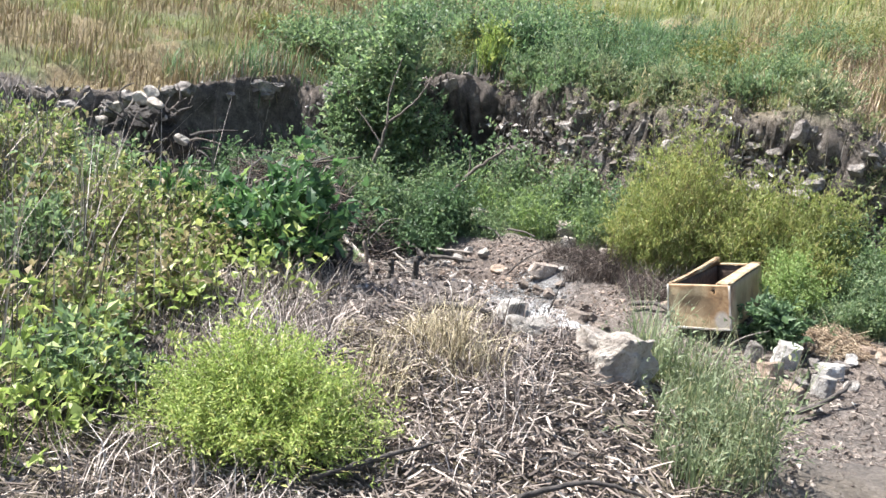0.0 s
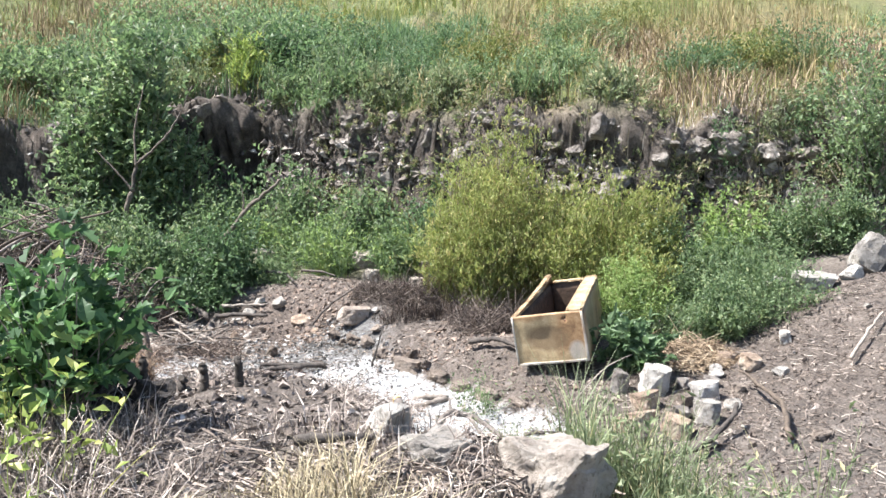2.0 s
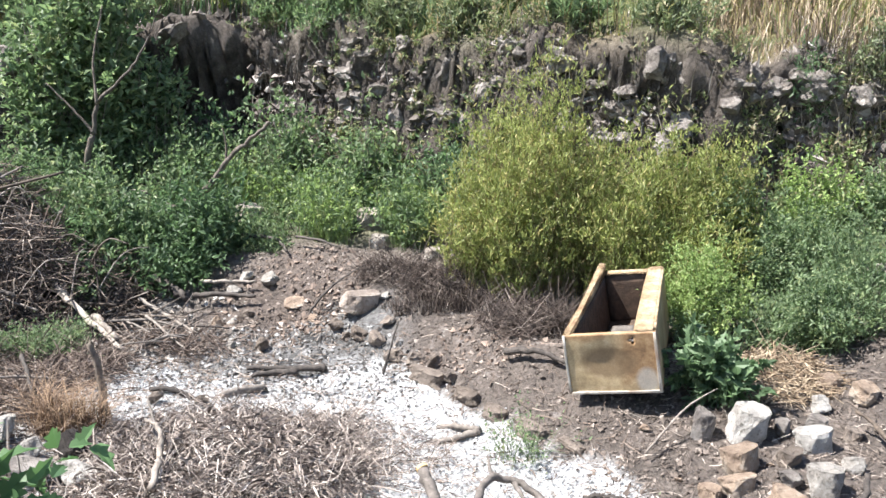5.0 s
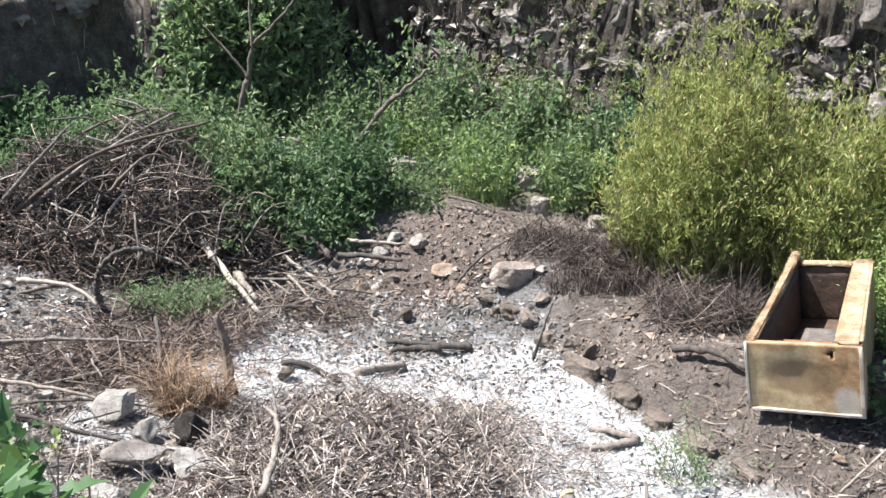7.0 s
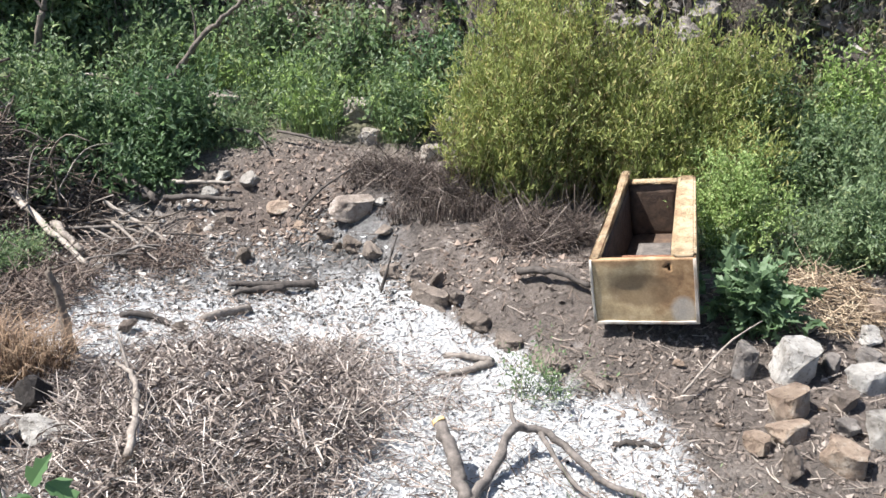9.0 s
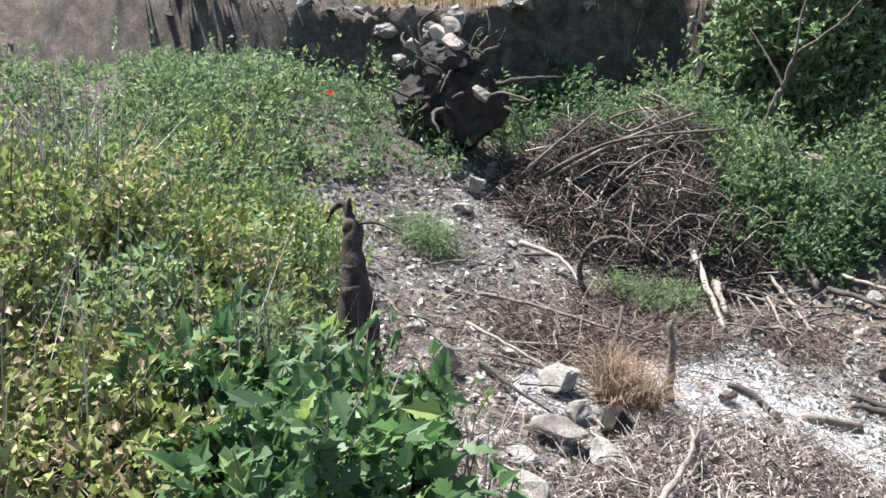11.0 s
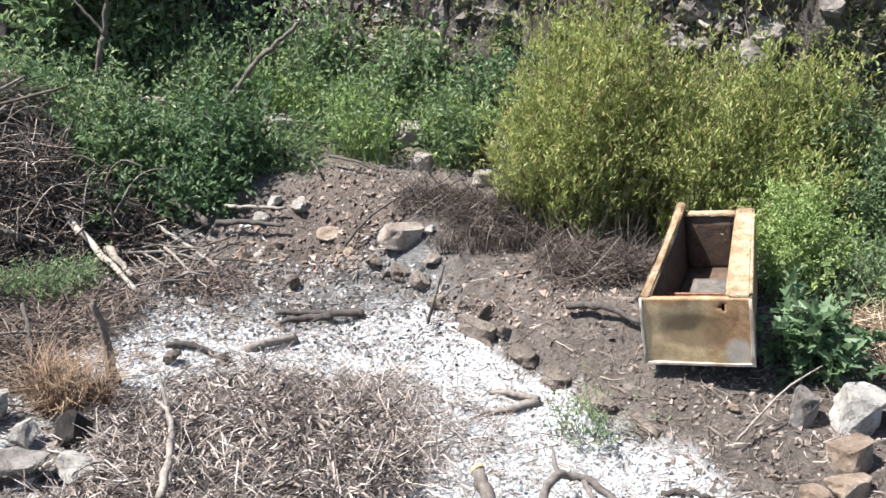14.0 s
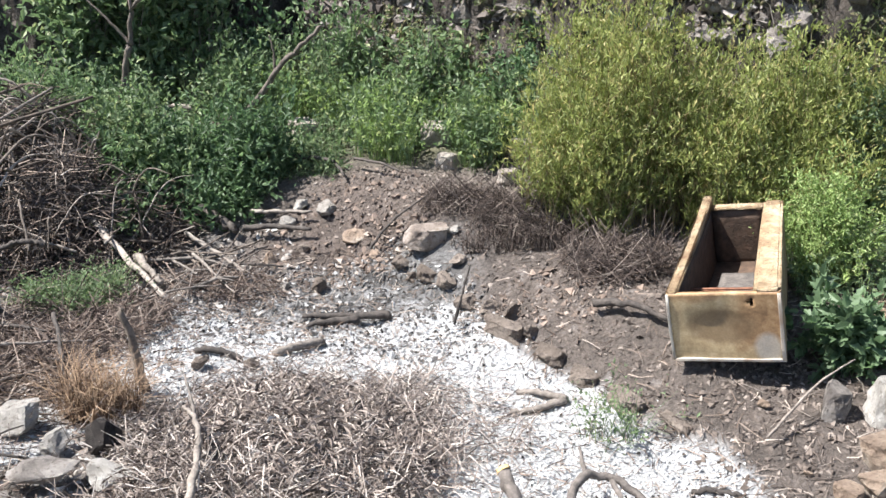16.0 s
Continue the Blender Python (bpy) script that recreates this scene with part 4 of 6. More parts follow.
weeds("near_left_weeds", "sparse yellow-green weeds among dry stalks", 66, rect(-1.6, -0.25, -0.9, 1.6, 100, lambda x, y, r: ((x - 0.05) / 0.55) ** 2 + ((y - 0.28) / 0.5) ** 2 > 1), 0.38, 1700, 0.05, 0.032, LIME_LEAF, per=3)
weeds("hedge_weeds", "green hedge of weeds on the far side of the rubble", 67, rect(-7.5, -2.7, 2.6, 6.4, 1700, lambda x, y, r: (y + 1.1 * fbm(x * 0.9, y * 0.9, 3, 61) < 3.4 - 0.62 * (x + 2.7)) & (y > 1.6 - 0.62 * (x + 2.7))), 0.40, 24000, 0.055, 0.028, WEED_LEAF, per=4, r0=0.003)
weeds("far_left_weeds", "rank green weeds towards the far bank", 72, rect(-15, -4.5, -1.0, 8.5, 2200, lambda x, y, r: y < cliff_y(x) - 0.2), 0.36, 24000, 0.07, 0.034, WEED_LEAF, per=3, r0=0.004)
# dark leaf again, coloured for shade from the bank wall
weeds("wall_weeds", "low weeds on the dark ground by the uprooted stump", 71, rect(-8.5, -4.4, 5.2, 10.5, 1100, lambda x, y, r: (y < cliff_y(x) - 0.1) & (fbm(x * 1.1, y * 1.1, 3, 66) > -0.1)), 0.3, 7000, 0.045, 0.022, DARK_LEAF, per=3)
weeds("pit_weeds", "small green tufts among the dead branches", 68, lambda r: tuple(np.concatenate(q) for q in zip(disc(r, 150, -2.42, 6.15, 0.26, 0.26), disc(r, 60, -3.6, 5.0, 0.25, 0.2), disc(r, 10, 0.95, 5.0, 0.16, 0.08))), 0.22, 7500, 0.03, 0.012, WEED_LEAF, per=4)
weeds("bank_weeds", "weeds hanging on the face of the bank", 69, rect(-2.4, 5.5, 7.5, 12.5, 3600, lambda x, y, r: (np.abs(y - cliff_y(x) - 0.15) < 0.55) & (fbm(x * 1.2, y * 1.2, 2, 77) > -0.15)), 0.34, 36000, 0.05, 0.022, BANK_GREEN, per=3)
weeds("ledge_wisps", "wispy grey-green weeds at the edge of the ash", 70, lambda r: tuple(np.concatenate(q) for q in zip(disc(r, 170, 0.95, 2.75, 0.38, 0.3), disc(r, 120, 1.25, 3.3, 0.3, 0.25))), 0.24, 5200, 0.026, 0.007, GREY_GREEN, per=4)

for k, (x, y, r, h) in enumerate([(-3.2, 12.5, 0.9, 0.8), (-0.6, 11.4, 0.8, 0.7), (1.0, 11.2, 0.7, 0.6), (-5.0, 13.4, 1.0, 0.7), (3.6, 10.4, 0.7, 0.55), (-1.8, 14.5, 1.2, 0.8), (2.3, 13.0, 1.0, 0.7), (5.2, 12.0, 1.0, 0.7), (-7.5, 13.5, 1.0, 0.6), (-2.6, 13.2, 1.0, 0.9), (0.2, 12.6, 0.9, 0.8), (4.4, 11.3, 0.8, 0.7), (1.9, 10.2, 0.7, 0.5), (-4.2, 15.5, 1.3, 0.9), (3.2, 15.0, 1.3, 0.9), (-1.2, 10.9, 0.6, 0.7), (-0.2, 10.5, 0.6, 0.65), (-2.9, 11.2, 0.7, 0.8), (-3.9, 11.4, 0.7, 0.8), (-5.0, 11.6, 0.7, 0.7), (-2.1, 11.6, 0.7, 0.8), (0.7, 10.0, 0.5, 0.5)]):
    shrub("hill_bush", "low green bush in the hillside grass", "bush", 140 + k, x, y, r, r * 0.7, h, 90, 5200, 0.05, 0.02, (WEED_LEAF, DARK_LEAF, GREEN_GOLD)[k % 3], GREEN_GOLD, group="bushes on the hillside", t0=0.1, spread=0.07, foot=0.6)
# mixed yellowing and dry clumps beside the path
YELLOWING = leaf_mat("yellowing_clump_leaf", (0.10, 0.135, 0.05), (0.42, 0.45, 0.18), (0.36, 0.285, 0.19), 0.70, through=0.34)
rr = np.random.default_rng(55)
for k, (x, y, h) in enumerate([(-0.75, 0.3, 0.34), (-1.05, 0.75, 0.42), (-1.35, 0.35, 0.5), (-0.95, 1.2, 0.34), (-1.6, 1.0, 0.55), (-1.45, 1.45, 0.5), (-2.0, 1.5, 0.6), (-1.75, 2.0, 0.55), (-2.2, 2.2, 0.62), (-2.6, 1.7, 0.65), (-2.0, 0.6, 0.6), (-1.2, 1.85, 0.42), (-1.75, 2.6, 0.42), (-2.9, 2.5, 0.6), (-2.6, 2.9, 0.5), (-0.9, -0.2, 0.34), (-1.3, 2.3, 0.34), (-3.2, 1.9, 0.7), (-2.5, 0.9, 0.65)]):
    shrub("weed_clump", "clump of yellowing weeds and dry brown stalks" if k % 4 else "clump of fresh green leafy weeds", "weed clump", 560 + k, x, y, 0.34, 0.3, h, 70, 1250, 0.05, 0.03, YELLOWING if k % 4 else WEED_LEAF, STRAW, group="weed clumps beside the path", foot=0.7, t0=0.15, spread=0.05, r0=0.003, dome=0.35)
# dark weeds over the brush pile
for k, (x, y, h) in enumerate([(-2.55, 7.5, 0.6), (-2.75, 7.95, 0.75), (-3.3, 8.15, 0.8), (-4.2, 8.1, 0.6), (-2.65, 7.15, 0.4), (-3.9, 8.5, 0.7)]):
    shrub("pile_weed", "leafy green weeds growing through dead branches", "weeds", 590 + k, x, y, 0.36, 0.28, h, 50, 1300, 0.06, 0.028, WEED_LEAF, WEED_LEAF, group="weeds at the brush pile", foot=0.6, t0=0.2, spread=0.05, r0=0.003)
# grasses
grass("boulder_grass", "tall grey-green grass clump beside the boulder", 80, lambda r: tuple(np.concatenate(q) for q in zip(disc(r, 1300, 1.75, 1.35, 0.22, 0.55), disc(r, 500, 1.55, 2.0, 0.25, 0.25))), 0.46, 0.006, GREY_GREEN, (0.1, 0.7))
grass("corner_grass", "soft green grass tuft by the path", 81, within(2.35, 0.75, 0.25, 0.25, 1500), 0.30, 0.005, leaf_mat("soft_green_blade", (0.12, 0.2, 0.05), (0.3, 0.4, 0.12)), (0.1, 0.6))
grass("hill_gold_grass", "golden dry grass on the hillside", 82, rect(-14, 9, 8.0, 26, 52000, lambda x, y, r: (y > cliff_y(x) + 0.45) & ((x > 0.1) | (x < -4.0)) & (fbm(x * 0.7, y * 0.7, 4, 31) > -0.12 - 0.1 * r.uniform(0, 1, len(x))) & (r.uniform(0, 1, len(x)) < np.clip(1.6 - (y - cliff_y(x)) / 14, 0.2, 1))), 0.55, 0.011, GOLD, (0.05, 0.7))
grass("left_hill_grass", "orange-tan dry grass on the far hillside", 95, rect(-22, -4.2, 4.5, 22, 30000, lambda x, y, r: (y > cliff_y(x) + 0.4) & (fbm(x * 0.5, y * 0.5, 3, 39) > -0.2)), 0.5, 0.014, RED_GOLD, (0.05, 0.7))
grass("hill_green_grass", "yellow-green grass on the hillside", 83, rect(-14, 9, 8.0, 26, 60000, lambda x, y, r: (y > cliff_y(x) + 0.45) & (fbm(x * 0.7, y * 0.7, 4, 31) < 0.08)), 0.36, 0.012, GREEN_GOLD, (0.05, 0.8))
grass("hill_dark_grass", "dark green rank growth above the bank", 91, rect(-7, 0.9, 9.2, 18, 22000, lambda x, y, r: (y > cliff_y(x) + 0.4)), 0.45, 0.016, DARK_LEAF, (0.1, 0.8))
grass("far_slope_grass", "pale green grass on the far slope", 84, rect(-40, 25, 22, 70, 45000), 0.55, 0.05, GREEN_GOLD, (0.1, 0.8))
grass("rim_dry_grass", "dry stalks on the rim and face of the bank", 85, rect(-6, 5.5, 7.4, 12.5, 14000, lambda x, y, r: (y - cliff_y(x) > np.where(x < -2.2, 0.35, -0.25)) & (y - cliff_y(x) < 0.9)), 0.34, 0.009, STRAW, (0.2, 1.2))
grass("hanging_roots", "dry roots hanging on the bank", 86, on_bank(-1.9, 4.6, 5200, -0.2, 0.5), 0.42, 0.008, STRAW, (0.2, 0.9))
grass("rusty_tuft", "rust-brown dry grass tuft by the ash", 87, within(-1.52, 4.66, 0.2, 0.17, 850), 0.25, 0.004, RUSTY, (0.3, 1.3))
grass("path_dry_grass", "dry yellow grass around the bush", 88, rect(-1.8, 1.1, -1.2, 2.1, 7500, lambda x, y, r: fbm(x * 1.5, y * 1.5, 3, 91) > 0.0), 0.22, 0.006, STRAW, (0.3, 1.4))
grass("path_edge_grass", "pale dry grass at the edge of the bank", 96, rect(-1.3, 0.1, 0.4, 2.3, 5200, lambda x, y, r: fbm(x * 2.2, y * 2.2, 3, 97) > -0.12), 0.20, 0.005, STRAW, (0.3, 1.4))
grass("left_dry_stalks", "dry brown stalks among the weeds", 89, rect(-4.6, -0.7, -0.2, 4.2, 2600, lambda x, y, r: (y < 3.0 - 1.15 * (x + 2.2) * (x < -2.2))), 0.75, 0.007, STRAW, (0.05, 0.5))
grass("shrub_foot_grass", "brown dry growth under the broom shrub", 90, lambda r: tuple(np.concatenate(q) for q in zip(disc(r, 2600, 0.55, 6.75, 0.6, 0.22), disc(r, 1700, 1.05, 6.35, 0.30, 0.22), disc(r, 700, 0.0, 7.1, 0.3, 0.18))), 0.26, 0.005, FOOT_TWIGS, (0.2, 1.3))

# dry litter
litter("straw_heap", "heap of crushed dry straw and twigs on the ash", 100, rect(-1.8, 0.6, 3.1, 5.8, 19000, lambda x, y, r: r.uniform(0, 1, len(x)) < sst(1.8, 0.25, ((x + 0.55) / 0.70) ** 2 + ((y - 4.4) / 0.95) ** 2 + 1.3 * fbm(x * 2.2, y * 2.2, 3, 55))), 0.15, 0.0026, STRAW, 0.015, 0.45, heap=lambda x, y: 0.24 * np.exp(-(((x + 0.52) / 0.55) ** 2 + ((y - 4.4) / 0.7) ** 2)) * (0.8 + 0.6 * fbm(x * 4, y * 4, 2, 56)))
litter("pit_litter", "burnt stalks strewn over the pit", 101, rect(-3.0, 1.6, 3.2, 7.0, 9000, lambda x, y, r: (r.uniform(0, 1, len(x)) > 0.72 * ash_mask(x, y)) & ((x * 0.72 + y * 0.69 < 4.4) | (r.uniform(0, 1, len(x)) < 0.22))), 0.12, 0.0028, TWIGS, 0.01, 0.15)
litter("path_mulch", "brown mulch of dry stalks and husks", 102, rect(-0.4, 1.9, -1.0, 1.9, 10500, lambda x, y, r: r.uniform(0, 1, len(x)) < np.exp(-(((x - 0.95) / 0.75) ** 2 + ((y - 0.4) / 1.0) ** 2)) + 0.15), 0.10, 0.005, MULCH, 0.03, 0.25)
litter("bank_litter", "dry stalks on the bank above the ash", 103, rect(-2.2, 1.2, -1.4, 3.4, 6000, lambda x, y, r: r.uniform(0, 1, len(x)) < 1 - 0.8 * sst(1.7, 2.2, y) * sst(-1.2, -0.8, x)), 0.12, 0.003, MULCH, 0.012, 0.2)
litter("rubble_litter", "dry stems among the stones", 104, rect(1.5, 4.2, 3.2, 6.2, 3600), 0.10, 0.0025, MULCH, 0.012, 0.2)
litter("left_litter", "dry twigs over the stony ground", 105, rect(-4.8, -1.4, 3.4, 7.2, 3600), 0.16, 0.003, BROWN_TWIGS, 0.015, 0.2)
litter("straw_bundle", "small heap of dry brown grass on the stones", 106, within(2.55, 5.58, 0.36, 0.3, 800), 0.22, 0.003, RED_DRY, 0.03, 0.3, heap=lambda x, y: 0.12 * np.exp(-(((x - 2.55) / 0.25) ** 2 + ((y - 5.6) / 0.22) ** 2)))
litter("brush_bundle", "low tangle of dark dry twigs under the broom shrub", 107, lambda r: tuple(np.concatenate(q) for q in zip(disc(r, 1700, 0.52, 6.92, 0.42, 0.24), disc(r, 500, 0.0, 7.15, 0.3, 0.2), disc(r, 1000, 1.02, 6.30, 0.34, 0.26))), 0.24, 0.0022, FOOT_TWIGS, 0.03, 0.55, category="brushwood", heap=lambda x, y: (0.22 * np.exp(-(((x - 0.55) / 0.36) ** 2 + ((y - 6.95) / 0.2) ** 2)) + 0.12 * np.exp(-(((x - 1.0) / 0.3) ** 2 + ((y - 6.3) / 0.2) ** 2))) * (0.8 + 0.9 * fbm(x * 5, y * 5, 2, 57)))


def chips(name, label, seed, xy, size, mat, category):
    """Small flat bits lying about."""
    rng = np.random.default_rng(seed)
    x, y = xy(rng)
    n = len(x)
    P = on_ground(x, y, 0.004)
    a = rng.uniform(0, 2 * np.pi, n)
    D = np.stack([np.cos(a), np.sin(a), rng.normal(size=n) * 0.2], -1)
    s = size * rng.uniform(0.4, 1.6, n)
    v, t = leaves(rng, P, D, s, s * rng.uniform(0.3, 0.9, n), 0.5)
    return tagged(new(name, tri_mesh(name, v, t, mat)), label, category, kind="stuff")


on_ash = lambda x, y, r: r.uniform(0, 1, len(x)) < ash_mask(x, y)
chips("charcoal_bits", "small black charcoal bits on white ash", 110, rect(-2.2, 1.7, 3.2, 6.5, 1500, on_ash), 0.022, CHARCOAL, "charcoal")
chips("ash_flakes", "curled pale flakes of ash", 111, rect(-2.2, 1.7, 3.2, 6.5, 26000, on_ash), 0.017, FLAKES, "ash")
chips("soil_crumbs", "pale crumbs of soil and stone chips", 112, rect(-4.5, 4.3, 2.6, 7.8, 7000), 0.016, CLOD, "gravel")
chips("path_husks", "pale husks and leaf scraps on the ground", 113, rect(-1.8, 2.2, -1.4, 3.2, 7000), 0.038, STRAW, "leaf litter")


litter("ash_straw", "thin burnt straws scattered on white ash", 130, rect(-2.2, 1.7, 3.2, 6.5, 3800, on_ash), 0.075, 0.0022, TWIGS, 0.010, 0.35)


def heap_husks():
    """Dry leaf strips lying on the straw heap."""
    rng = np.random.default_rng(131)
    n = 4200
    x, y = disc(rng, n, -0.55, 4.4, 0.72, 0.95)
    top = 0.24 * np.exp(-(((x + 0.52) / 0.55) ** 2 + ((y - 4.4) / 0.7) ** 2))
    P = on_ground(x, y, 0.01)
    P[:, 2] += top * rng.uniform(0.3, 1.05, n)
    D = rng.normal(size=(n, 3)) * np.array([1, 1, 0.45])
    v, t = leaves(rng, P, D, 0.085 * rng.uniform(0.5, 1.3, n), 0.011 * rng.uniform(0.6, 1.4, n), 0.8)
    tagged(new("dry_husks", tri_mesh("dry_husks", v, t, STRAW)), "curled dry leaf strips on the straw heap", "leaf litter", kind="stuff")


heap_husks()


weeds("boulder_weeds", "wispy grey-green weeds beside the boulder", 74, lambda r: tuple(np.concatenate(q) for q in zip(disc(r, 60, 1.85, 1.3, 0.2, 0.55), disc(r, 26, 1.62, 2.0, 0.2, 0.25))), 0.36, 3000, 0.035, 0.012, GREY_GREEN, per=5)
STRAW_GOLD = twig_mat("pale_straw_blade", [(0.0, (0.14, 0.11, 0.07)), (0.5, (0.36, 0.30, 0.19)), (1.0, (0.56, 0.50, 0.34))])
grass("yellow_tufts", "yellow dry grass tufts above the bushes", 92, lambda r: tuple(np.concatenate(q) for q in zip(disc(r, 500, 0.46, 1.27, 0.2, 0.16), disc(r, 420, 0.70, 1.08, 0.18, 0.14), disc(r, 300, 0.2, 1.2, 0.2, 0.15), disc(r, 260, 0.42, 0.85, 0.15, 0.2))), 0.24, 0.004, STRAW_GOLD, (0.2, 1.2))
grass("hill_red_grass", "reddish dry grass patch on the hillside", 93, rect(2.5, 8.5, 8.2, 15, 16000, lambda x, y, r: (y > cliff_y(x) + 0.4) & (fbm(x * 0.55, y * 0.55, 3, 37) > -0.05)), 0.4, 0.012, RED_DRY, (0.1, 0.9))

litter("start_litter", "dry stalks scattered over the ground", 107, rect(-4, 6, -7, 1.5, 16000, lambda x, y, r: fbm(x * 0.8, y * 0.8, 3, 14) > -0.2), 0.12, 0.004, MULCH, 0.015, 0.2)
grass("start_grass", "thin dry grass on trodden ground", 94, rect(-5, 7, -8, 2.5, 15000, lambda x, y, r: (fbm(x * 0.9, y * 0.9, 3, 34) > 0.0) & ((x > 2.9) | (y < -1.2) & (np.abs(x - 1.3) > 0.7))), 0.14, 0.006, STRAW_GOLD, (0.3, 1.4))

litter("pit_twigs", "reddish brown burnt twigs tangled at the ash edge", 108, lambda r: tuple(np.concatenate(q) for q in zip(disc(r, 1600, -2.15, 5.7, 0.5, 0.6), disc(r, 900, -2.2, 4.9, 0.5, 0.4), disc(r, 400, -1.6, 6.6, 0.4, 0.25))), 0.24, 0.003, BROWN_TWIGS, 0.03, 0.4, category="brushwood")

litter("heap_strays", "stray dry stalks around the straw heap", 109, lambda r: tuple(np.concatenate(q) for q in zip(disc(r, 1000, -0.6, 4.3, 1.15, 1.2), disc(r, 500, 0.0, 5.0, 0.6, 0.5))), 0.16, 0.0024, STRAW, 0.02, 0.4)

# poppies
def poppy(x, y, h, seed):
    rng = np.random.default_rng(seed)
    ob = thing("poppy", "single red poppy on a thin stalk", "flower", at=(x, y, gz(x, y)))
    top = np.array([0.02, 0.0, h])
    v, t = tubes(bez(np.zeros((1, 3)), np.array([[0.03, 0, h * 0.5]]), top[None], 5), 0.002, 0.0015)
    sub("stalk", v, t, WEED_LEAF, ob)
    a = np.linspace(0, 2 * np.pi, 5)[:-1]
    D = np.stack([np.cos(a), np.sin(a), 0 * a + 0.5], -1)
    v, t = leaves(rng, np.repeat(top[None], 4, 0), D, 0.05, 0.06, 0.3)
    sub("petals", v, t, POPPY, ob)


poppy(-5.51, 5.53, 0.32, 1)


def crumbs(name, label, seed, xy, size, mat, category="gravel"):
    """Many small angular lumps joined in one mesh."""
    rng = np.random.default_rng(seed)
    x, y = xy(rng)
    n = len(x)
    s = (size * rng.uniform(0.3, 1.0, n) ** 1.5)[:, None, None]
    d = np.array([[1, 0, 0], [0, 1, 0], [-1, 0, 0], [0, -1, 0], [0, 0, 0.8], [0, 0, -0.8]])
    v = on_ground(x, y, 0.0)[:, None] + s * (d[None] + rng.normal(size=(n, 6, 3)) * 0.35)
    f = np.array([[0, 1, 4], [1, 2, 4], [2, 3, 4], [3, 0, 4], [1, 0, 5], [2, 1, 5], [3, 2, 5], [0, 3, 5]])
    t = (np.arange(n)[:, None, None] * 6 + f[None]).reshape(-1, 3)
    return tagged(new(name, tri_mesh(name, v.reshape(-1, 3), t, mat)), label, category, kind="stuff")


off_ash = lambda x, y, r: r.uniform(0, 1, len(x)) > 1.2 * ash_mask(x, y)
crumbs("soil_clods", "crumbly reddish-brown soil clods", 120, rect(-1.6, 2.3, 4.4, 7.8, 11000, lambda x, y, r: off_ash(x, y, r) & ~((x < 0.05) & (y < 6.75) & (y > 5.5))), 0.019, CLOD, "soil")
crumbs("mound_clods", "tan and reddish lumps of earth on the mound", 126, lambda r: tuple(np.concatenate(q) for q in zip(disc(r, 420, -0.8, 7.2, 0.62, 0.5), disc(r, 160, -0.55, 6.95, 0.3, 0.2), disc(r, 200, 0.75, 6.1, 0.45, 0.3))), 0.030, MOUND_CLOD, "soil")
crumbs("rubble", "grey rubble and broken stone chips", 121, rect(-4.8, -1.2, 3.0, 7.4, 9000, off_ash), 0.030, RUBBLE)
crumbs("slope_gravel", "small stones on the bare slope", 122, rect(1.4, 4.4, 2.6, 6.4, 9000), 0.020, CLOD)
crumbs("path_gravel", "soil lumps on the bank", 123, rect(-1.5, 2.4, -1.4, 3.2, 6000), 0.018, CLOD, "soil")
crumbs("bank_rubble", "broken stones and earth lumps on the bank face", 124, rect(-9, 5.5, 5, 12.5, 26000, lambda x, y, r: (np.abs(y - cliff_y(x) - 0.2) < 0.42) & ((x > -2.2) | (r.uniform(0, 1, len(x)) < 0.25))), 0.075, RUBBLE_DARK, "rubble")
crumbs("burnt_crumbs", "grey burnt crumbs and ash lumps behind the ash", 127, rect(-1.9, 0.3, 5.8, 6.95, 4200, lambda x, y, r: (x * 0.72 + y * 0.69 < 4.5)), 0.020, GREY_CRUMB, "ash")
crumbs("bank_stones", "grey broken stones and clods in the bank face", 128, on_bank(-1.9, 4.8, 5200), 0.075, RUBBLE_DARK, "rubble")
crumbs("bank_chips", "pale stone chips in the bank face", 129, on_bank(-0.9, 4.8, 900, -0.1, 0.5), 0.06, RUBBLE, "rubble")
crumbs("ash_lumps", "soft white lumps of ash", 125, rect(-2.2, 1.7, 3.2, 6.5, 6000, on_ash), 0.016, FLAKES, "ash")


# ---- rocks and stones ----
stone("boulder", 1.30, 1.62, (0.27, 0.24, 0.23), PALE_TAN, "large grey-white limestone boulder half buried in dry stalks", turn=20, sink=0.46, seed=12, level=5, block=True, rough=0.13)
stone("boulder", 0.86, 1.75, (0.20, 0.17, 0.11), LIME, "low pale limestone block beside the boulder", turn=50, sink=0.46, seed=15, level=4, block=True, rough=0.13)
stone("boulder", 0.66, 2.1, (0.15, 0.13, 0.10), LIME, "broken pale limestone piece at the bank edge", turn=80, sink=0.35, seed=17, level=3)
stone("rock", 1.66, 0.42, (0.12, 0.13, 0.08), LIME, "pale rock beside the path", turn=35, seed=16)
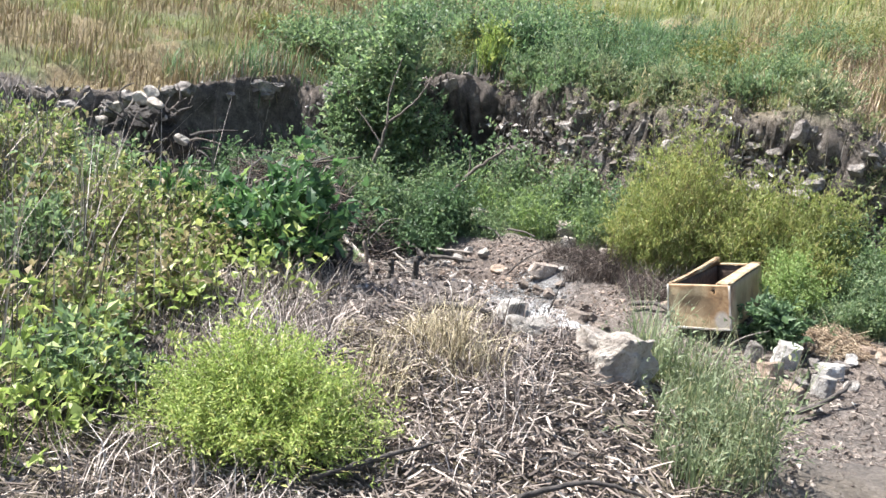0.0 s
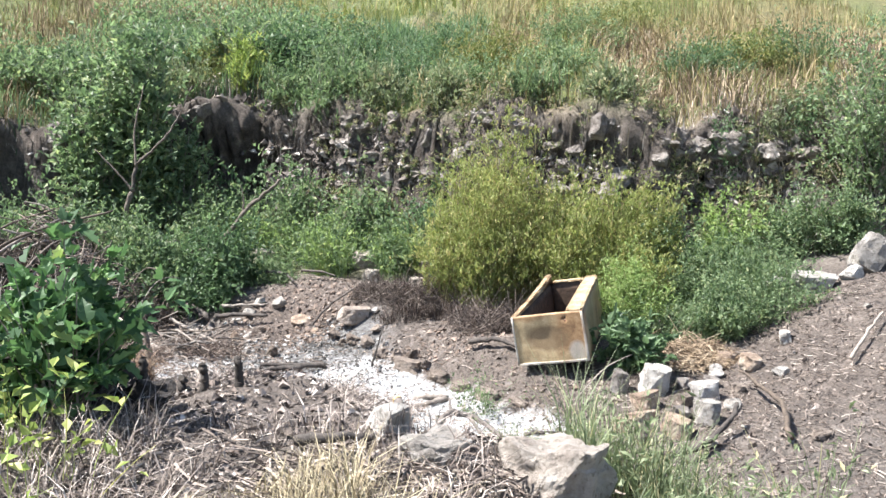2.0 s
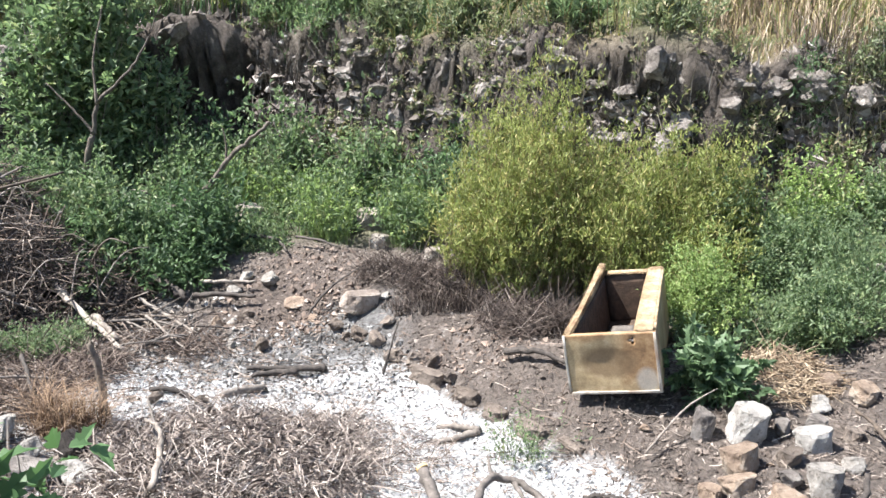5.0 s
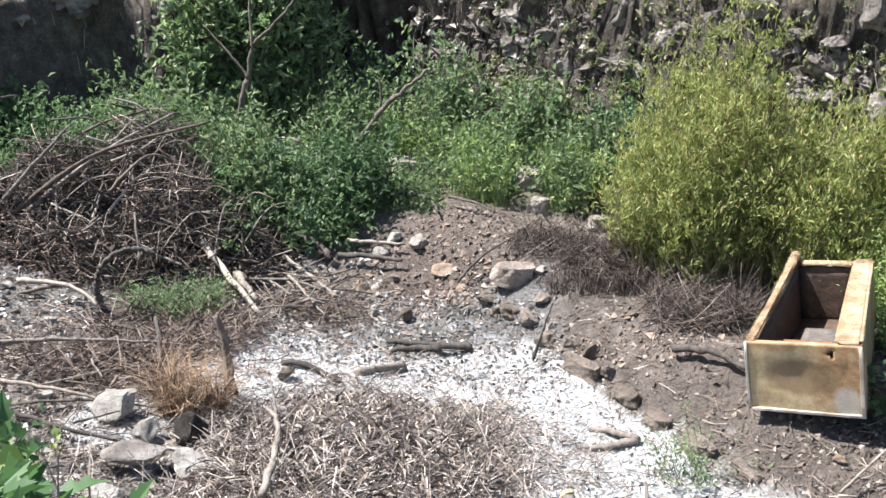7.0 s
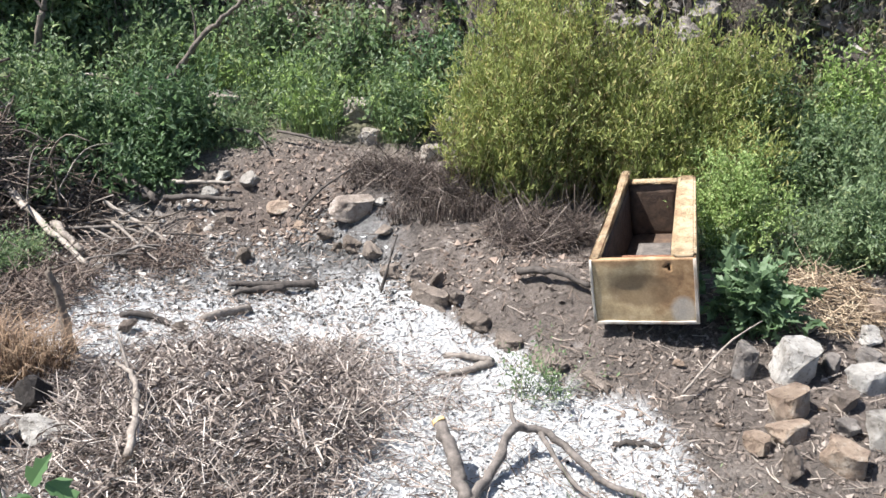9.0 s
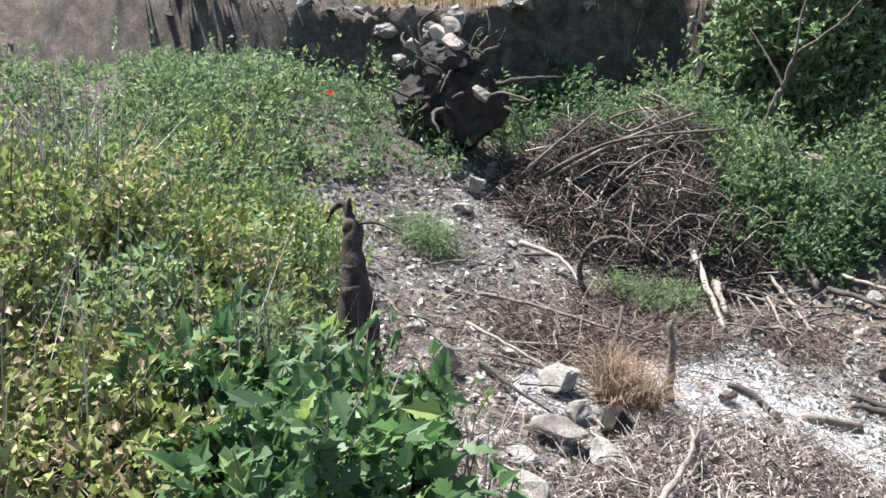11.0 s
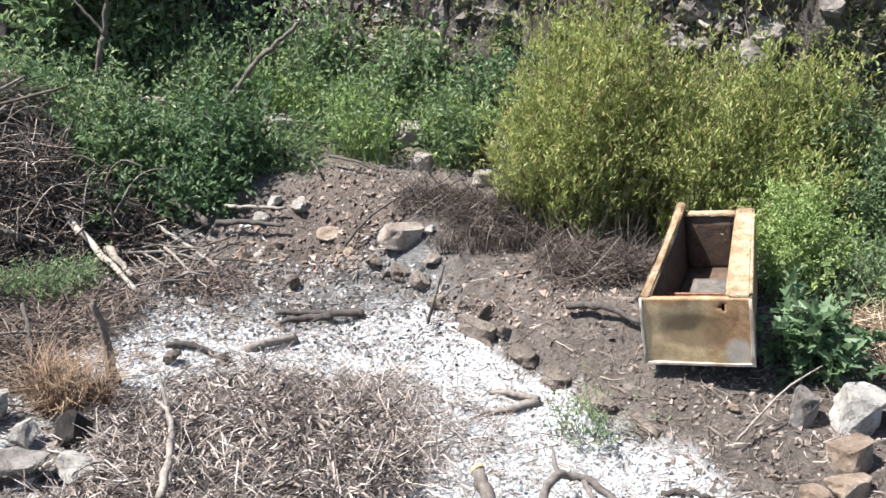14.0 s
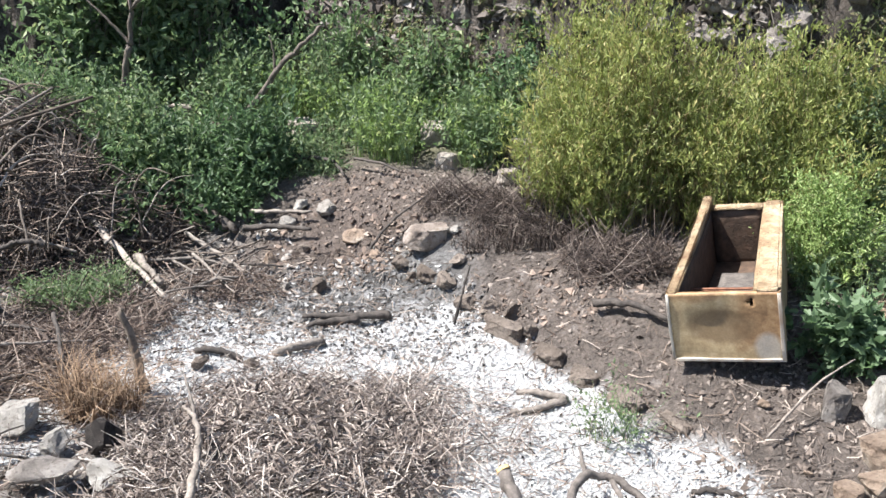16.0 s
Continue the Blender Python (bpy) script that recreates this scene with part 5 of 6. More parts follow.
for x, y, s, m, lab, turn in [
    (2.20, 4.92, (0.16, 0.14, 0.15), LIME, "large pale rock in the stone heap", 10),
    (1.96, 4.95, (0.12, 0.09, 0.12), CLIFF_STONE, "grey rock at the end of the stone heap", 70),
    (2.09, 4.64, (0.15, 0.11, 0.11), ORANGE_STONE, "broken orange-brown rock in the heap", 30),
    (2.05, 4.50, (0.14, 0.08, 0.06), ORANGE_STONE, "reddish broken rock in the heap", 15),
    (1.91, 4.47, (0.09, 0.07, 0.06), ORANGE_STONE, "small tan stone", 120),
    (2.46, 4.42, (0.13, 0.10, 0.13), LIME, "white rock with a dark shaded side", -20),
    (2.24, 4.30, (0.15, 0.09, 0.11), ORANGE_STONE, "tan split rock leaning on others", -40),
    (2.53, 4.83, (0.15, 0.10, 0.10), LIME, "pale rock in the stone heap", 15),
    (2.00, 4.28, (0.07, 0.07, 0.11), BROWN_STONE, "small brown stone", 60),
    (2.84, 5.50, (0.13, 0.09, 0.085), ORANGE_STONE, "pale tan rock by the dry grass", 25),
    (2.97, 5.28, (0.15, 0.09, 0.08), ORANGE_STONE, "long tan rock in the heap", 35),
    (2.70, 5.25, (0.08, 0.07, 0.06), LIME, "small pale stone", 0),
    (2.40, 4.98, (0.08, 0.07, 0.07), CLIFF_STONE, "small grey stone", 80),
    (2.36, 4.66, (0.10, 0.07, 0.07), BROWN_STONE, "small brown stone", 33),
    (2.66, 4.62, (0.08, 0.06, 0.06), LIME, "small pale stone", 12),
    (2.41, 4.14, (0.06, 0.05, 0.05), LIME, "small white stone", 41),
    (2.78, 4.95, (0.09, 0.07, 0.06), BROWN_STONE, "brown stone in the heap", 62),
    (2.62, 5.06, (0.09, 0.08, 0.06), CLIFF_STONE, "grey stone in the heap", 62),
    (2.30, 4.50, (0.08, 0.06, 0.06), CLIFF_STONE, "grey stone in the heap", 22),
    (2.12, 4.12, (0.07, 0.05, 0.05), BROWN_STONE, "brown stone below the heap", 22),
    (3.30, 5.60, (0.09, 0.07, 0.06), LIME, "small pale stone on bare soil", 75),
    (3.12, 5.10, (0.07, 0.06, 0.05), LIME, "small pale stone on bare soil", 15),
    (3.08, 4.12, (0.09, 0.06, 0.05), BROWN_STONE, "brown clod on the bare slope", 30),
]:
    stone("rock", x, y, s, m, lab, "stone heap", turn, random.uniform(-18, 18), 0.22, block=s[0] > 0.085, rough=0.08)
for x, y, s, turn in [(3.74, 6.30, (0.25, 0.17, 0.15), 15), (4.22, 6.5, (0.27, 0.2, 0.28), 50), (3.45, 6.75, (0.14, 0.10, 0.11), 80), (3.6, 6.6, (0.11, 0.1, 0.09), 10), (4.05, 6.3, (0.11, 0.1, 0.09), 10)]:
    stone("rock", x, y, s, LIME, "pale limestone rock on the bare slope", "rocks on the slope", turn, 8, 0.25)
# row of stones along the ash
for k, (x, y, a, b, c, turn, m) in enumerate([
    (-0.20, 6.80, 0.21, 0.13, 0.11, 22, BLOCK_STONE), (-0.40, 6.74, 0.10, 0.09, 0.08, 50, BROWN_STONE), (-0.20, 6.56, 0.11, 0.08, 0.07, 130, BROWN_STONE),
    (-0.05, 6.46, 0.11, 0.07, 0.075, 110, BROWN_STONE), (0.09, 6.25, 0.10, 0.07, 0.075, 140, BROWN_STONE), (0.35, 5.93, 0.24, 0.07, 0.075, -42, BROWN_STONE),
    (0.40, 6.06, 0.08, 0.06, 0.06, 60, BROWN_STONE), (0.62, 5.66, 0.14, 0.07, 0.06, -45, BROWN_STONE), (0.80, 5.46, 0.14, 0.07, 0.055, -45, BROWN_STONE),
    (1.01, 5.22, 0.17, 0.08, 0.06, -50, BROWN_STONE), (0.25, 6.13, 0.08, 0.06, 0.06, 10, BROWN_STONE), (-0.03, 6.82, 0.08, 0.05, 0.04, 10, LIME), (1.25, 5.02, 0.12, 0.07, 0.05, -40, BROWN_STONE), (0.02, 6.6, 0.08, 0.06, 0.05, 40, BROWN_STONE), (-0.3, 6.62, 0.07, 0.06, 0.05, 70, BROWN_STONE), (0.52, 5.86, 0.07, 0.05, 0.05, 70, BROWN_STONE)]):
    stone("border_stone", x, y, (a, b, c), m, "pale flat-topped stone at the soil mound" if m != BROWN_STONE else "earth-brown stone edging the ash", "stones edging the ash", turn, 6, 0.22 if k == 0 else 0.32, block=k == 0 or a > 0.12, rough=0.06 if k == 0 else 0.14)
for x, y, s, m, lab in [(-1.03, 7.34, (0.13, 0.08, 0.075), LIME, "pale stone on the soil mound"), (-1.25, 7.45, (0.10, 0.07, 0.07), LIME, "pale stone on the soil mound"),
                        (-0.76, 7.06, (0.15, 0.10, 0.07), ORANGE_STONE, "reddish clod on the mound slope"), (-0.60, 6.9, (0.08, 0.06, 0.05), ORANGE_STONE, "small reddish clod of earth"),
                        (-1.38, 6.98, (0.07, 0.06, 0.08), ORANGE_STONE, "small tan stone by the dead branches"), (-1.16, 7.06, (0.08, 0.05, 0.05), BROWN_STONE, "small brown stone"),
                        (-0.97, 6.69, (0.07, 0.06, 0.07), BROWN_STONE, "rounded ash-grey stone"), (-1.20, 6.69, (0.05, 0.04, 0.05), LIME, "small pale stone"), (-1.33, 7.3, (0.08, 0.05, 0.06), LIME, "small pale stone")]:
    stone("stone", x, y, s, m, lab, "stones at the mound", random.uniform(0, 180), 8, 0.55 if "clod" in lab else 0.25)
# stones among the rubble beside the ash
for x, y, s, m, lab, dz in [(-1.44, 4.0, (0.22, 0.12, 0.04), CLIFF_STONE, "flat grey slab leaning on stones", 0.06), (-1.78, 4.38, (0.16, 0.12, 0.08), LIME, "white ash-covered rock", 0), (-1.55, 4.28, (0.10, 0.08, 0.07), LIME, "white ash-covered stone", 0),
                        # the black stone stands for a rock's shaded side, put into its colour
                        (-1.36, 4.36, (0.11, 0.09, 0.10), DARK_EARTH_AND_SHADE, "blackened burnt stone", 0), (-1.22, 4.10, (0.13, 0.09, 0.07), LIME, "pale rock by the straw", 0),
                        (-1.16, 3.50, (0.13, 0.10, 0.08), LIME, "pale rock with a dark shaded side", 0), (-1.55, 3.6, (0.07, 0.06, 0.04), LIME, "small pale stone", 0), (-1.40, 3.7, (0.09, 0.07, 0.05), LIME, "small pale stone", 0),
                        (-2.16, 3.92, (0.10, 0.06, 0.10), LIME, "upright white stone in the rubble", 0), (-2.0, 3.62, (0.06, 0.05, 0.06), LIME, "small white stone", 0),
                        (-2.98, 4.70, (0.09, 0.06, 0.035), LIME, "flat pale stone in the rubble", 0), (-1.26, 5.28, (0.06, 0.05, 0.06), BROWN_STONE, "ash-grey stone", 0),
                        (-1.02, 5.4, (0.07, 0.05, 0.05), BROWN_STONE, "ash-grey stone", 0), (-4.25, 6.15, (0.14, 0.09, 0.12), LIME, "pale angular stone by the brush pile", 0),
                        (-3.80, 5.42, (0.24, 0.09, 0.05), LIME, "long flat pale stone", 0), (-4.0, 5.75, (0.12, 0.10, 0.06), LIME, "pale stone by the brush pile", 0), (-4.5, 6.6, (0.12, 0.10, 0.11), CLIFF_STONE, "grey stone", 0), (-2.6, 4.1, (0.08, 0.06, 0.05), LIME, "pale rubble stone", 0), (-2.4, 4.9, (0.07, 0.05, 0.04), LIME, "pale rubble stone", 0)]:
    stone("stone", x, y, s, m, lab, "rubble stones", random.uniform(0, 180), random.uniform(-15, 15), 0.15, dz=dz)
for k in range(46):
    x, y = random.uniform(-4.4, -1.3), random.uniform(3.3, 6.6)
    s = random.uniform(0.02, 0.05)
    stone("pebble", x, y, (s * 1.3, s, s * 0.7), random.choice((LIME, LIME, BROWN_STONE)), "small pale rubble stone", "rubble pebbles", random.uniform(0, 180), 10, 0.2, level=2)
for k in range(40):
    x, y = random.uniform(1.5, 4.0), random.uniform(3.0, 5.9)
    s = random.uniform(0.018, 0.045)
    stone("pebble", x, y, (s * 1.3, s, s * 0.7), random.choice((LIME, ORANGE_STONE, BROWN_STONE)), "small stone on the bare slope", "slope pebbles", random.uniform(0, 180), 10, 0.2, level=2)
# stones among the weeds below the bank
for x, y, s in WEED_STONES:
    stone("stone", x, y, (s * 1.9, s * 1.3, s * 1.1), PALE_TAN, "pale stone among green weeds", "stones in the weeds", random.uniform(-30, 30), 8, 0.2, dz=0.02, block=True, rough=0.12)


# rocks in the face of the bank
def bank_rock(x, z, s, k, out=0.05):
    """A rock set in the bank at a height."""
    ys = np.arange(cliff_y(np.array([x]))[0] - 0.8, cliff_y(np.array([x]))[0] + 1.6, 0.02)
    zz = ground_z(np.full_like(ys, x), ys)
    y = float(ys[np.argmax(zz > z)]) if zz.max() > z else float(ys[-1])
    ob = stone("bank_rock", x, y - out, s, CLIFF_STONE, "weathered grey rock set in the earth bank", "rocks in the bank", random.uniform(0, 180), random.uniform(-25, 25), 0.5, seed=900 + k, rough=0.24)
    ob.location.z = z


for k in range(170):
    x = random.uniform(-0.8, 4.6)
    if x > 2.4 and random.random() < 0.45:
        continue
    z = random.uniform(1.25, 2.15) if x < 2.4 else random.uniform(1.58, 1.95)
    s = 0.03 + 0.13 * random.uniform(0, 1) ** 1.8
    bank_rock(x, z, (s * random.uniform(0.9, 1.5), s, s * random.uniform(0.7, 1.1)), k)
for k in range(16):
    x = random.uniform(-7.0, -2.5)
    s = random.uniform(0.07, 0.17)
    y = float(cliff_y(np.array([x]))[0]) + 0.55
    bank_rock(x, gz(x, y) - random.uniform(0.0, 0.3), (s * 1.4, s, s * 0.8), 200 + k)
bank_rock(2.17, 1.90, (0.20, 0.16, 0.22), 300, 0.12)
# overhanging ledge with a hollow under it
for k in range(26):
    x = 2.75 + 1.5 * (k / 25) + random.uniform(-0.05, 0.05)
    s = random.uniform(0.05, 0.13)
    bank_rock(x, random.uniform(1.6, 1.88), (s * 1.2, s * 1.3, s * 0.9), 320 + k, random.uniform(0.0, 0.16))


# ---- wood ----
def smooth_path(pts, k=14):
    p = np.array(pts, float)
    t = np.linspace(0, len(p) - 1, k)
    i = np.clip(t.astype(int), 0, len(p) - 2)
    f = (t - i)[:, None]
    q = np.stack([p[np.clip(i + d, 0, len(p) - 1)] for d in (-1, 0, 1, 2)])
    return 0.5 * (2 * q[1] + (q[2] - q[0]) * f + (2 * q[0] - 5 * q[1] + 4 * q[2] - q[3]) * f**2 + (3 * q[1] - q[0] - 3 * q[2] + q[3]) * f**3)


def limb(path, r0, r1, seed, sides=8, knots=0.12, bend=0.18):
    """A crooked, knotty branch mesh along a path."""
    rng = np.random.default_rng(seed)
    p = smooth_path(path, max(8, 5 * len(path)))
    p = p + rng.normal(size=p.shape) * r0 * bend
    v, t = tubes(p[None], r0, r1, sides)
    k = len(p)
    ring = v.reshape(k, sides, 3)
    ring = p[:, None] + (ring - p[:, None]) * (1 + rng.normal(size=(k, sides, 1)) * knots)
    return ring.reshape(-1, 3), t


def lying(pts):
    return [(x, y, gz(x, y) + h) for x, y, h in pts]


def stick(name, pts, r0, r1, mat, label, group="", forks=(), category="stick", ground=True):
    path = lying(pts) if ground else pts
    seed = int(abs(pts[0][0] * 1000 + pts[0][1] * 777)) % 9999
    meshes = [limb(path, r0, r1, seed)]
    for n, f in enumerate(forks):
        meshes.append(limb(lying(f) if ground else f, r1 * 1.1, r1 * 0.5, seed + n + 1, 6))
    at = np.array(path[0])
    v, t = join(*meshes)
    ob = new(name, tri_mesh(name, v - at, t, mat, True))
    ob.location = at
    return tagged(ob, label, category, group)


# pieces on the ash
stick("burnt_log", [(-0.95, 6.22, 0.03), (-0.66, 6.27, 0.04), (-0.40, 6.30, 0.03)], 0.016, 0.030, DARK_BARK, "charred log lying on white ash", "charred sticks", [[(-0.6, 6.27, 0.04), (-0.9, 6.16, 0.02)]])
stick("burnt_stick", [(0.45, 5.46, 0.015), (0.56, 5.40, 0.03), (0.71, 5.31, 0.03)], 0.013, 0.022, BARK, "short forked grey stick on white ash", "charred sticks", [[(0.71, 5.31, 0.03), (0.56, 5.26, 0.02), (0.42, 5.25, 0.015)]])
stick("burnt_stick", [(-1.36, 5.46, 0.02), (-1.24, 5.48, 0.03), (-1.10, 5.47, 0.02)], 0.018, 0.02, DARK_BARK, "charred stick on white ash", "charred sticks")
stick("burnt_stick", [(-0.96, 5.64, 0.02), (-0.85, 5.78, 0.04), (-0.74, 5.92, 0.03)], 0.024, 0.028, BARK, "grey burnt stick on white ash", "charred sticks")
stick("burnt_stick", [(1.28, 4.62, 0.01), (1.38, 4.6, 0.02), (1.48, 4.55, 0.01)], 0.015, 0.012, DARK_BARK, "thin charred stick at the ash edge", "charred sticks")
# sawn branch
saw = stick("sawn_branch", [(0.45, 4.22, 0.20), (0.51, 4.08, 0.12), (0.56, 3.92, 0.02)], 0.030, 0.032, FORK_BARK, "sawn grey branch end standing in ash", "sawn branches")
v, t = tubes(np.array([[(0.441, 4.233, gz(0.45, 4.22) + 0.209), (0.449, 4.221, gz(0.45, 4.22) + 0.201)]]), 0.029, 0.031, 12)
sub("cut_end", v - np.array(saw.location), t, CUT_WOOD, saw, "fresh yellow saw cut")
stick("forked_branch", [(0.58, 3.92, 0.03), (0.68, 4.12, 0.06), (0.79, 4.40, 0.13), (0.95, 4.42, 0.12), (1.15, 4.22, 0.06), (1.32, 4.08, 0.03)], 0.025, 0.013, FORK_BARK, "forked grey branch lying over white ash", "sawn branches", [[(0.79, 4.40, 0.13), (0.76, 4.52, 0.22)], [(0.9, 4.42, 0.12), (1.05, 4.14, 0.04), (1.2, 3.98, 0.02)]])
# sticks round the pit
for pts, r0, r1, m, lab in [
    ([(-1.42, 4.92, -0.05), (-1.44, 4.92, 0.17), (-1.485, 4.93, 0.40)], 0.030, 0.022, BRANCH_BARK, "grey stake standing upright at the ash"),
    ([(-2.72, 7.0, 0.24), (-2.25, 6.55, 0.15), (-1.81, 6.13, 0.03)], 0.030, 0.022, PALE_WOOD, "long pale branch leaning from the brush pile"),
    ([(-2.25, 6.72, 0.12), (-2.08, 6.52, 0.10), (-1.95, 6.40, 0.02)], 0.03, 0.02, BARK, "short grey branch in the pit"),
    ([(-2.06, 7.15, 0.05), (-1.78, 6.98, 0.06), (-1.49, 6.76, 0.02)], 0.018, 0.014, PALE_WOOD, "pale straight stick by the mound"),
    ([(-1.64, 7.40, 0.04), (-1.4, 7.34, 0.05), (-1.14, 7.28, 0.04)], 0.018, 0.014, PALE_WOOD, "pale stick by the mound"),
    ([(-1.64, 7.22, 0.05), (-1.4, 7.2, 0.06), (-1.10, 7.12, 0.04)], 0.026, 0.02, DARK_BARK, "dark branch lying by the mound"),
    ([(-2.02, 7.38, 0.05), (-1.85, 7.3, 0.06), (-1.70, 7.22, 0.04)], 0.05, 0.035, DARK_BARK, "thick charred branch by the mound"),
    ([(-2.3, 6.75, 0.06), (-1.9, 6.85, 0.06), (-1.6, 6.8, 0.03)], 0.014, 0.01, BARK, "thin grey branch in the pit"),
    ([(-1.9, 6.85, 0.1), (-1.65, 6.6, 0.05), (-1.45, 6.4, 0.02)], 0.012, 0.008, BARK, "thin grey stick in the pit"),
    ([(-3.35, 5.75, 0.03), (-3.0, 5.8, 0.08), (-2.75, 5.72, 0.02)], 0.02, 0.012, PALE_WOOD, "pale curved stick on the rubble"),
    ([(-2.75, 4.75, 0.03), (-2.4, 4.95, 0.08), (-2.05, 5.2, 0.06), (-1.9, 5.35, 0.03)], 0.014, 0.008, BARK, "thin crooked branch over the rubble"),
    ([(-2.2, 5.5, 0.12), (-2.0, 5.2, 0.06), (-1.8, 4.85, 0.02)], 0.016, 0.008, DARK_BARK, "dark crooked twig on the ground"),
    ([(-0.74, 3.80, 0.10), (-0.79, 4.07, 0.18), (-0.86, 4.25, 0.22), (-1.0, 4.45, 0.18)], 0.018, 0.011, BARK, "twisted grey branch in the straw"),
    ([(-0.92, 4.38, 0.05), (-0.98, 4.5, 0.16), (-1.07, 4.65, 0.22)], 0.012, 0.008, BARK, "pale twisted stick in the straw"),
    ([(0.04, 6.08, 0.0), (0.08, 6.12, 0.13), (0.13, 6.2, 0.26)], 0.012, 0.006, DARK_BARK, "thin dark stick leaning on the border stones"),
    ([(-0.9, 7.75, 0.05), (-0.7, 7.6, 0.06), (-0.5, 7.45, 0.03)], 0.014, 0.01, DARK_BARK, "dark stick on the soil mound"),
    ([(-1.45, 7.95, 0.05), (-1.1, 7.85, 0.05), (-0.95, 7.6, 0.03)], 0.018, 0.012, DARK_BARK, "dark crooked stick on the soil mound"),
    ([(-0.62, 6.85, 0.05), (-0.45, 6.95, 0.10), (-0.25, 7.02, 0.1)], 0.012, 0.007, DARK_BARK, "dark branch over the border stones"),
    ([(0.86, 5.84, 0.02), (1.05, 5.73, 0.04), (1.25, 5.57, 0.02)], 0.026, 0.018, DARK_BARK, "dark branch lying on soil by the box"),
    ([(1.62, 4.78, 0.02), (1.85, 4.92, 0.12), (2.05, 5.05, 0.18)], 0.008, 0.004, BARK, "thin bare twig by the stones"),
    ([(2.85, 4.0, 0.03), (2.92, 4.4, 0.05), (2.85, 4.85, 0.08), (2.8, 5.0, 0.08)], 0.02, 0.012, STUMP_BARK, "dead branch beside the stone heap"),
    ([(3.55, 4.95, 0.01), (3.75, 5.15, 0.04), (3.9, 5.3, 0.03)], 0.014, 0.01, PALE_WOOD, "pale stick on the bare slope"),
    ([(2.15, 4.0, 0.02), (2.35, 4.05, 0.03), (2.55, 4.2, 0.06), (2.62, 4.35, 0.1)], 0.022, 0.02, DARK_BARK, "short dark branch on the stone heap"),
    ([(0.34, 1.66, 0.03), (0.50, 1.68, 0.04), (0.62, 1.75, 0.03)], 0.022, 0.018, DARK_BARK, "short dark log on the bank"),
    ([(1.2, 0.25, 0.02), (1.4, 0.42, 0.05), (1.6, 0.5, 0.04)], 0.012, 0.008, DARK_BARK, "dark stick in the mulch"),
    ([(0.5, 0.05, 0.02), (0.7, 0.3, 0.05), (0.85, 0.5, 0.03)], 0.012, 0.008, DARK_BARK, "dark stick in the mulch"),
]:
    stick("stick", [(x, y, h + 0.05) for x, y, h in pts], r0, r1 * 0.7, m, lab, "loose sticks")
# dead branches strewn in the pit and over the rubble
rs = np.random.default_rng(222)
for k in range(34):
    if k < 18:
        x, y, ln, h = rs.uniform(-2.65, -1.25), rs.uniform(6.15, 7.2), rs.uniform(0.25, 0.75), 0.07
    else:
        x, y, ln, h = rs.uniform(-3.9, -1.75), rs.uniform(4.1, 6.2), rs.uniform(0.3, 0.8), 0.05
    a, r = rs.uniform(-1.3, 0.9), rs.uniform(0.006, 0.016)
    dx, dy = math.cos(a) * ln * 0.5, math.sin(a) * ln * 0.5
    bow, lift = rs.normal() * 0.09, rs.uniform(0.0, 0.10)
    mat, lab = ((BRANCH_BARK, "thin weathered dead branch on burnt ground"), (DARK_BARK, "thin charred branch on burnt ground"), (BARK, "thin grey dead branch on burnt ground"))[k % 3]
    stick("dead_branch", [(x - dx, y - dy, h * 0.4), (x - bow * dy, y + bow * dx, h + lift * 0.5), (x + dx, y + dy, h * 0.5 + lift)], r, r * 0.45, mat, lab, "strewn dead branches",
          [[(x, y, h + lift * 0.4), (x + dx * 0.6 - dy * 0.35, y + dy * 0.6 + dx * 0.35, h + lift + 0.05)]] if k % 2 else (), category="branch")
# burnt stakes on the bank edge
for x, y, h in [(-0.13, 2.62, 0.15), (-0.30, 2.62, 0.13), (-0.58, 2.60, 0.17), (-0.42, 2.68, 0.06)]:
    stick("burnt_stake", [(x, y, -0.05), (x + 0.005, y, h * 0.5), (x, y, h)], 0.022, 0.018, DARK_BARK, "short charred stake on the bank edge", "charred stakes", category="stake")
# near-black lumps whose colour stands for shaded earth under the broad-leaved bush
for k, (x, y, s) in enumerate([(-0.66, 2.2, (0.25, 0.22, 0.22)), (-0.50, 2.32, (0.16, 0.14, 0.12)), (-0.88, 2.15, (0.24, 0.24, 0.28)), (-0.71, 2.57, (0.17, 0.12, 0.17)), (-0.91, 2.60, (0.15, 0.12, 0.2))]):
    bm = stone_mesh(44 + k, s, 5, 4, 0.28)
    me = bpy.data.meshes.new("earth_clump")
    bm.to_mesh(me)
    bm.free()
    me.materials.append(DARK_EARTH_AND_SHADE)
    ob = tagged(new("earth_clump", me), "clump of earth and roots, coloured dark for shade", "earth clump", "earth clumps under the bush")
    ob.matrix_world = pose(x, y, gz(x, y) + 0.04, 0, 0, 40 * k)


def standing(name, label, category, limbs, mat, twig_seed=0, at=(0, 0, 0), bend=0.18):
    """A bare tree or stump: one trunk and its branches as parts."""
    ob = thing(name, label, category, at=at)
    for n, (pts, r0, r1) in enumerate(limbs):
        v, t = limb(pts, r0, r1, twig_seed + n, 11, 0.10, bend)
        sub("trunk" if n == 0 else "branch", v - np.array(at), t, mat, ob, "", True)
    return ob


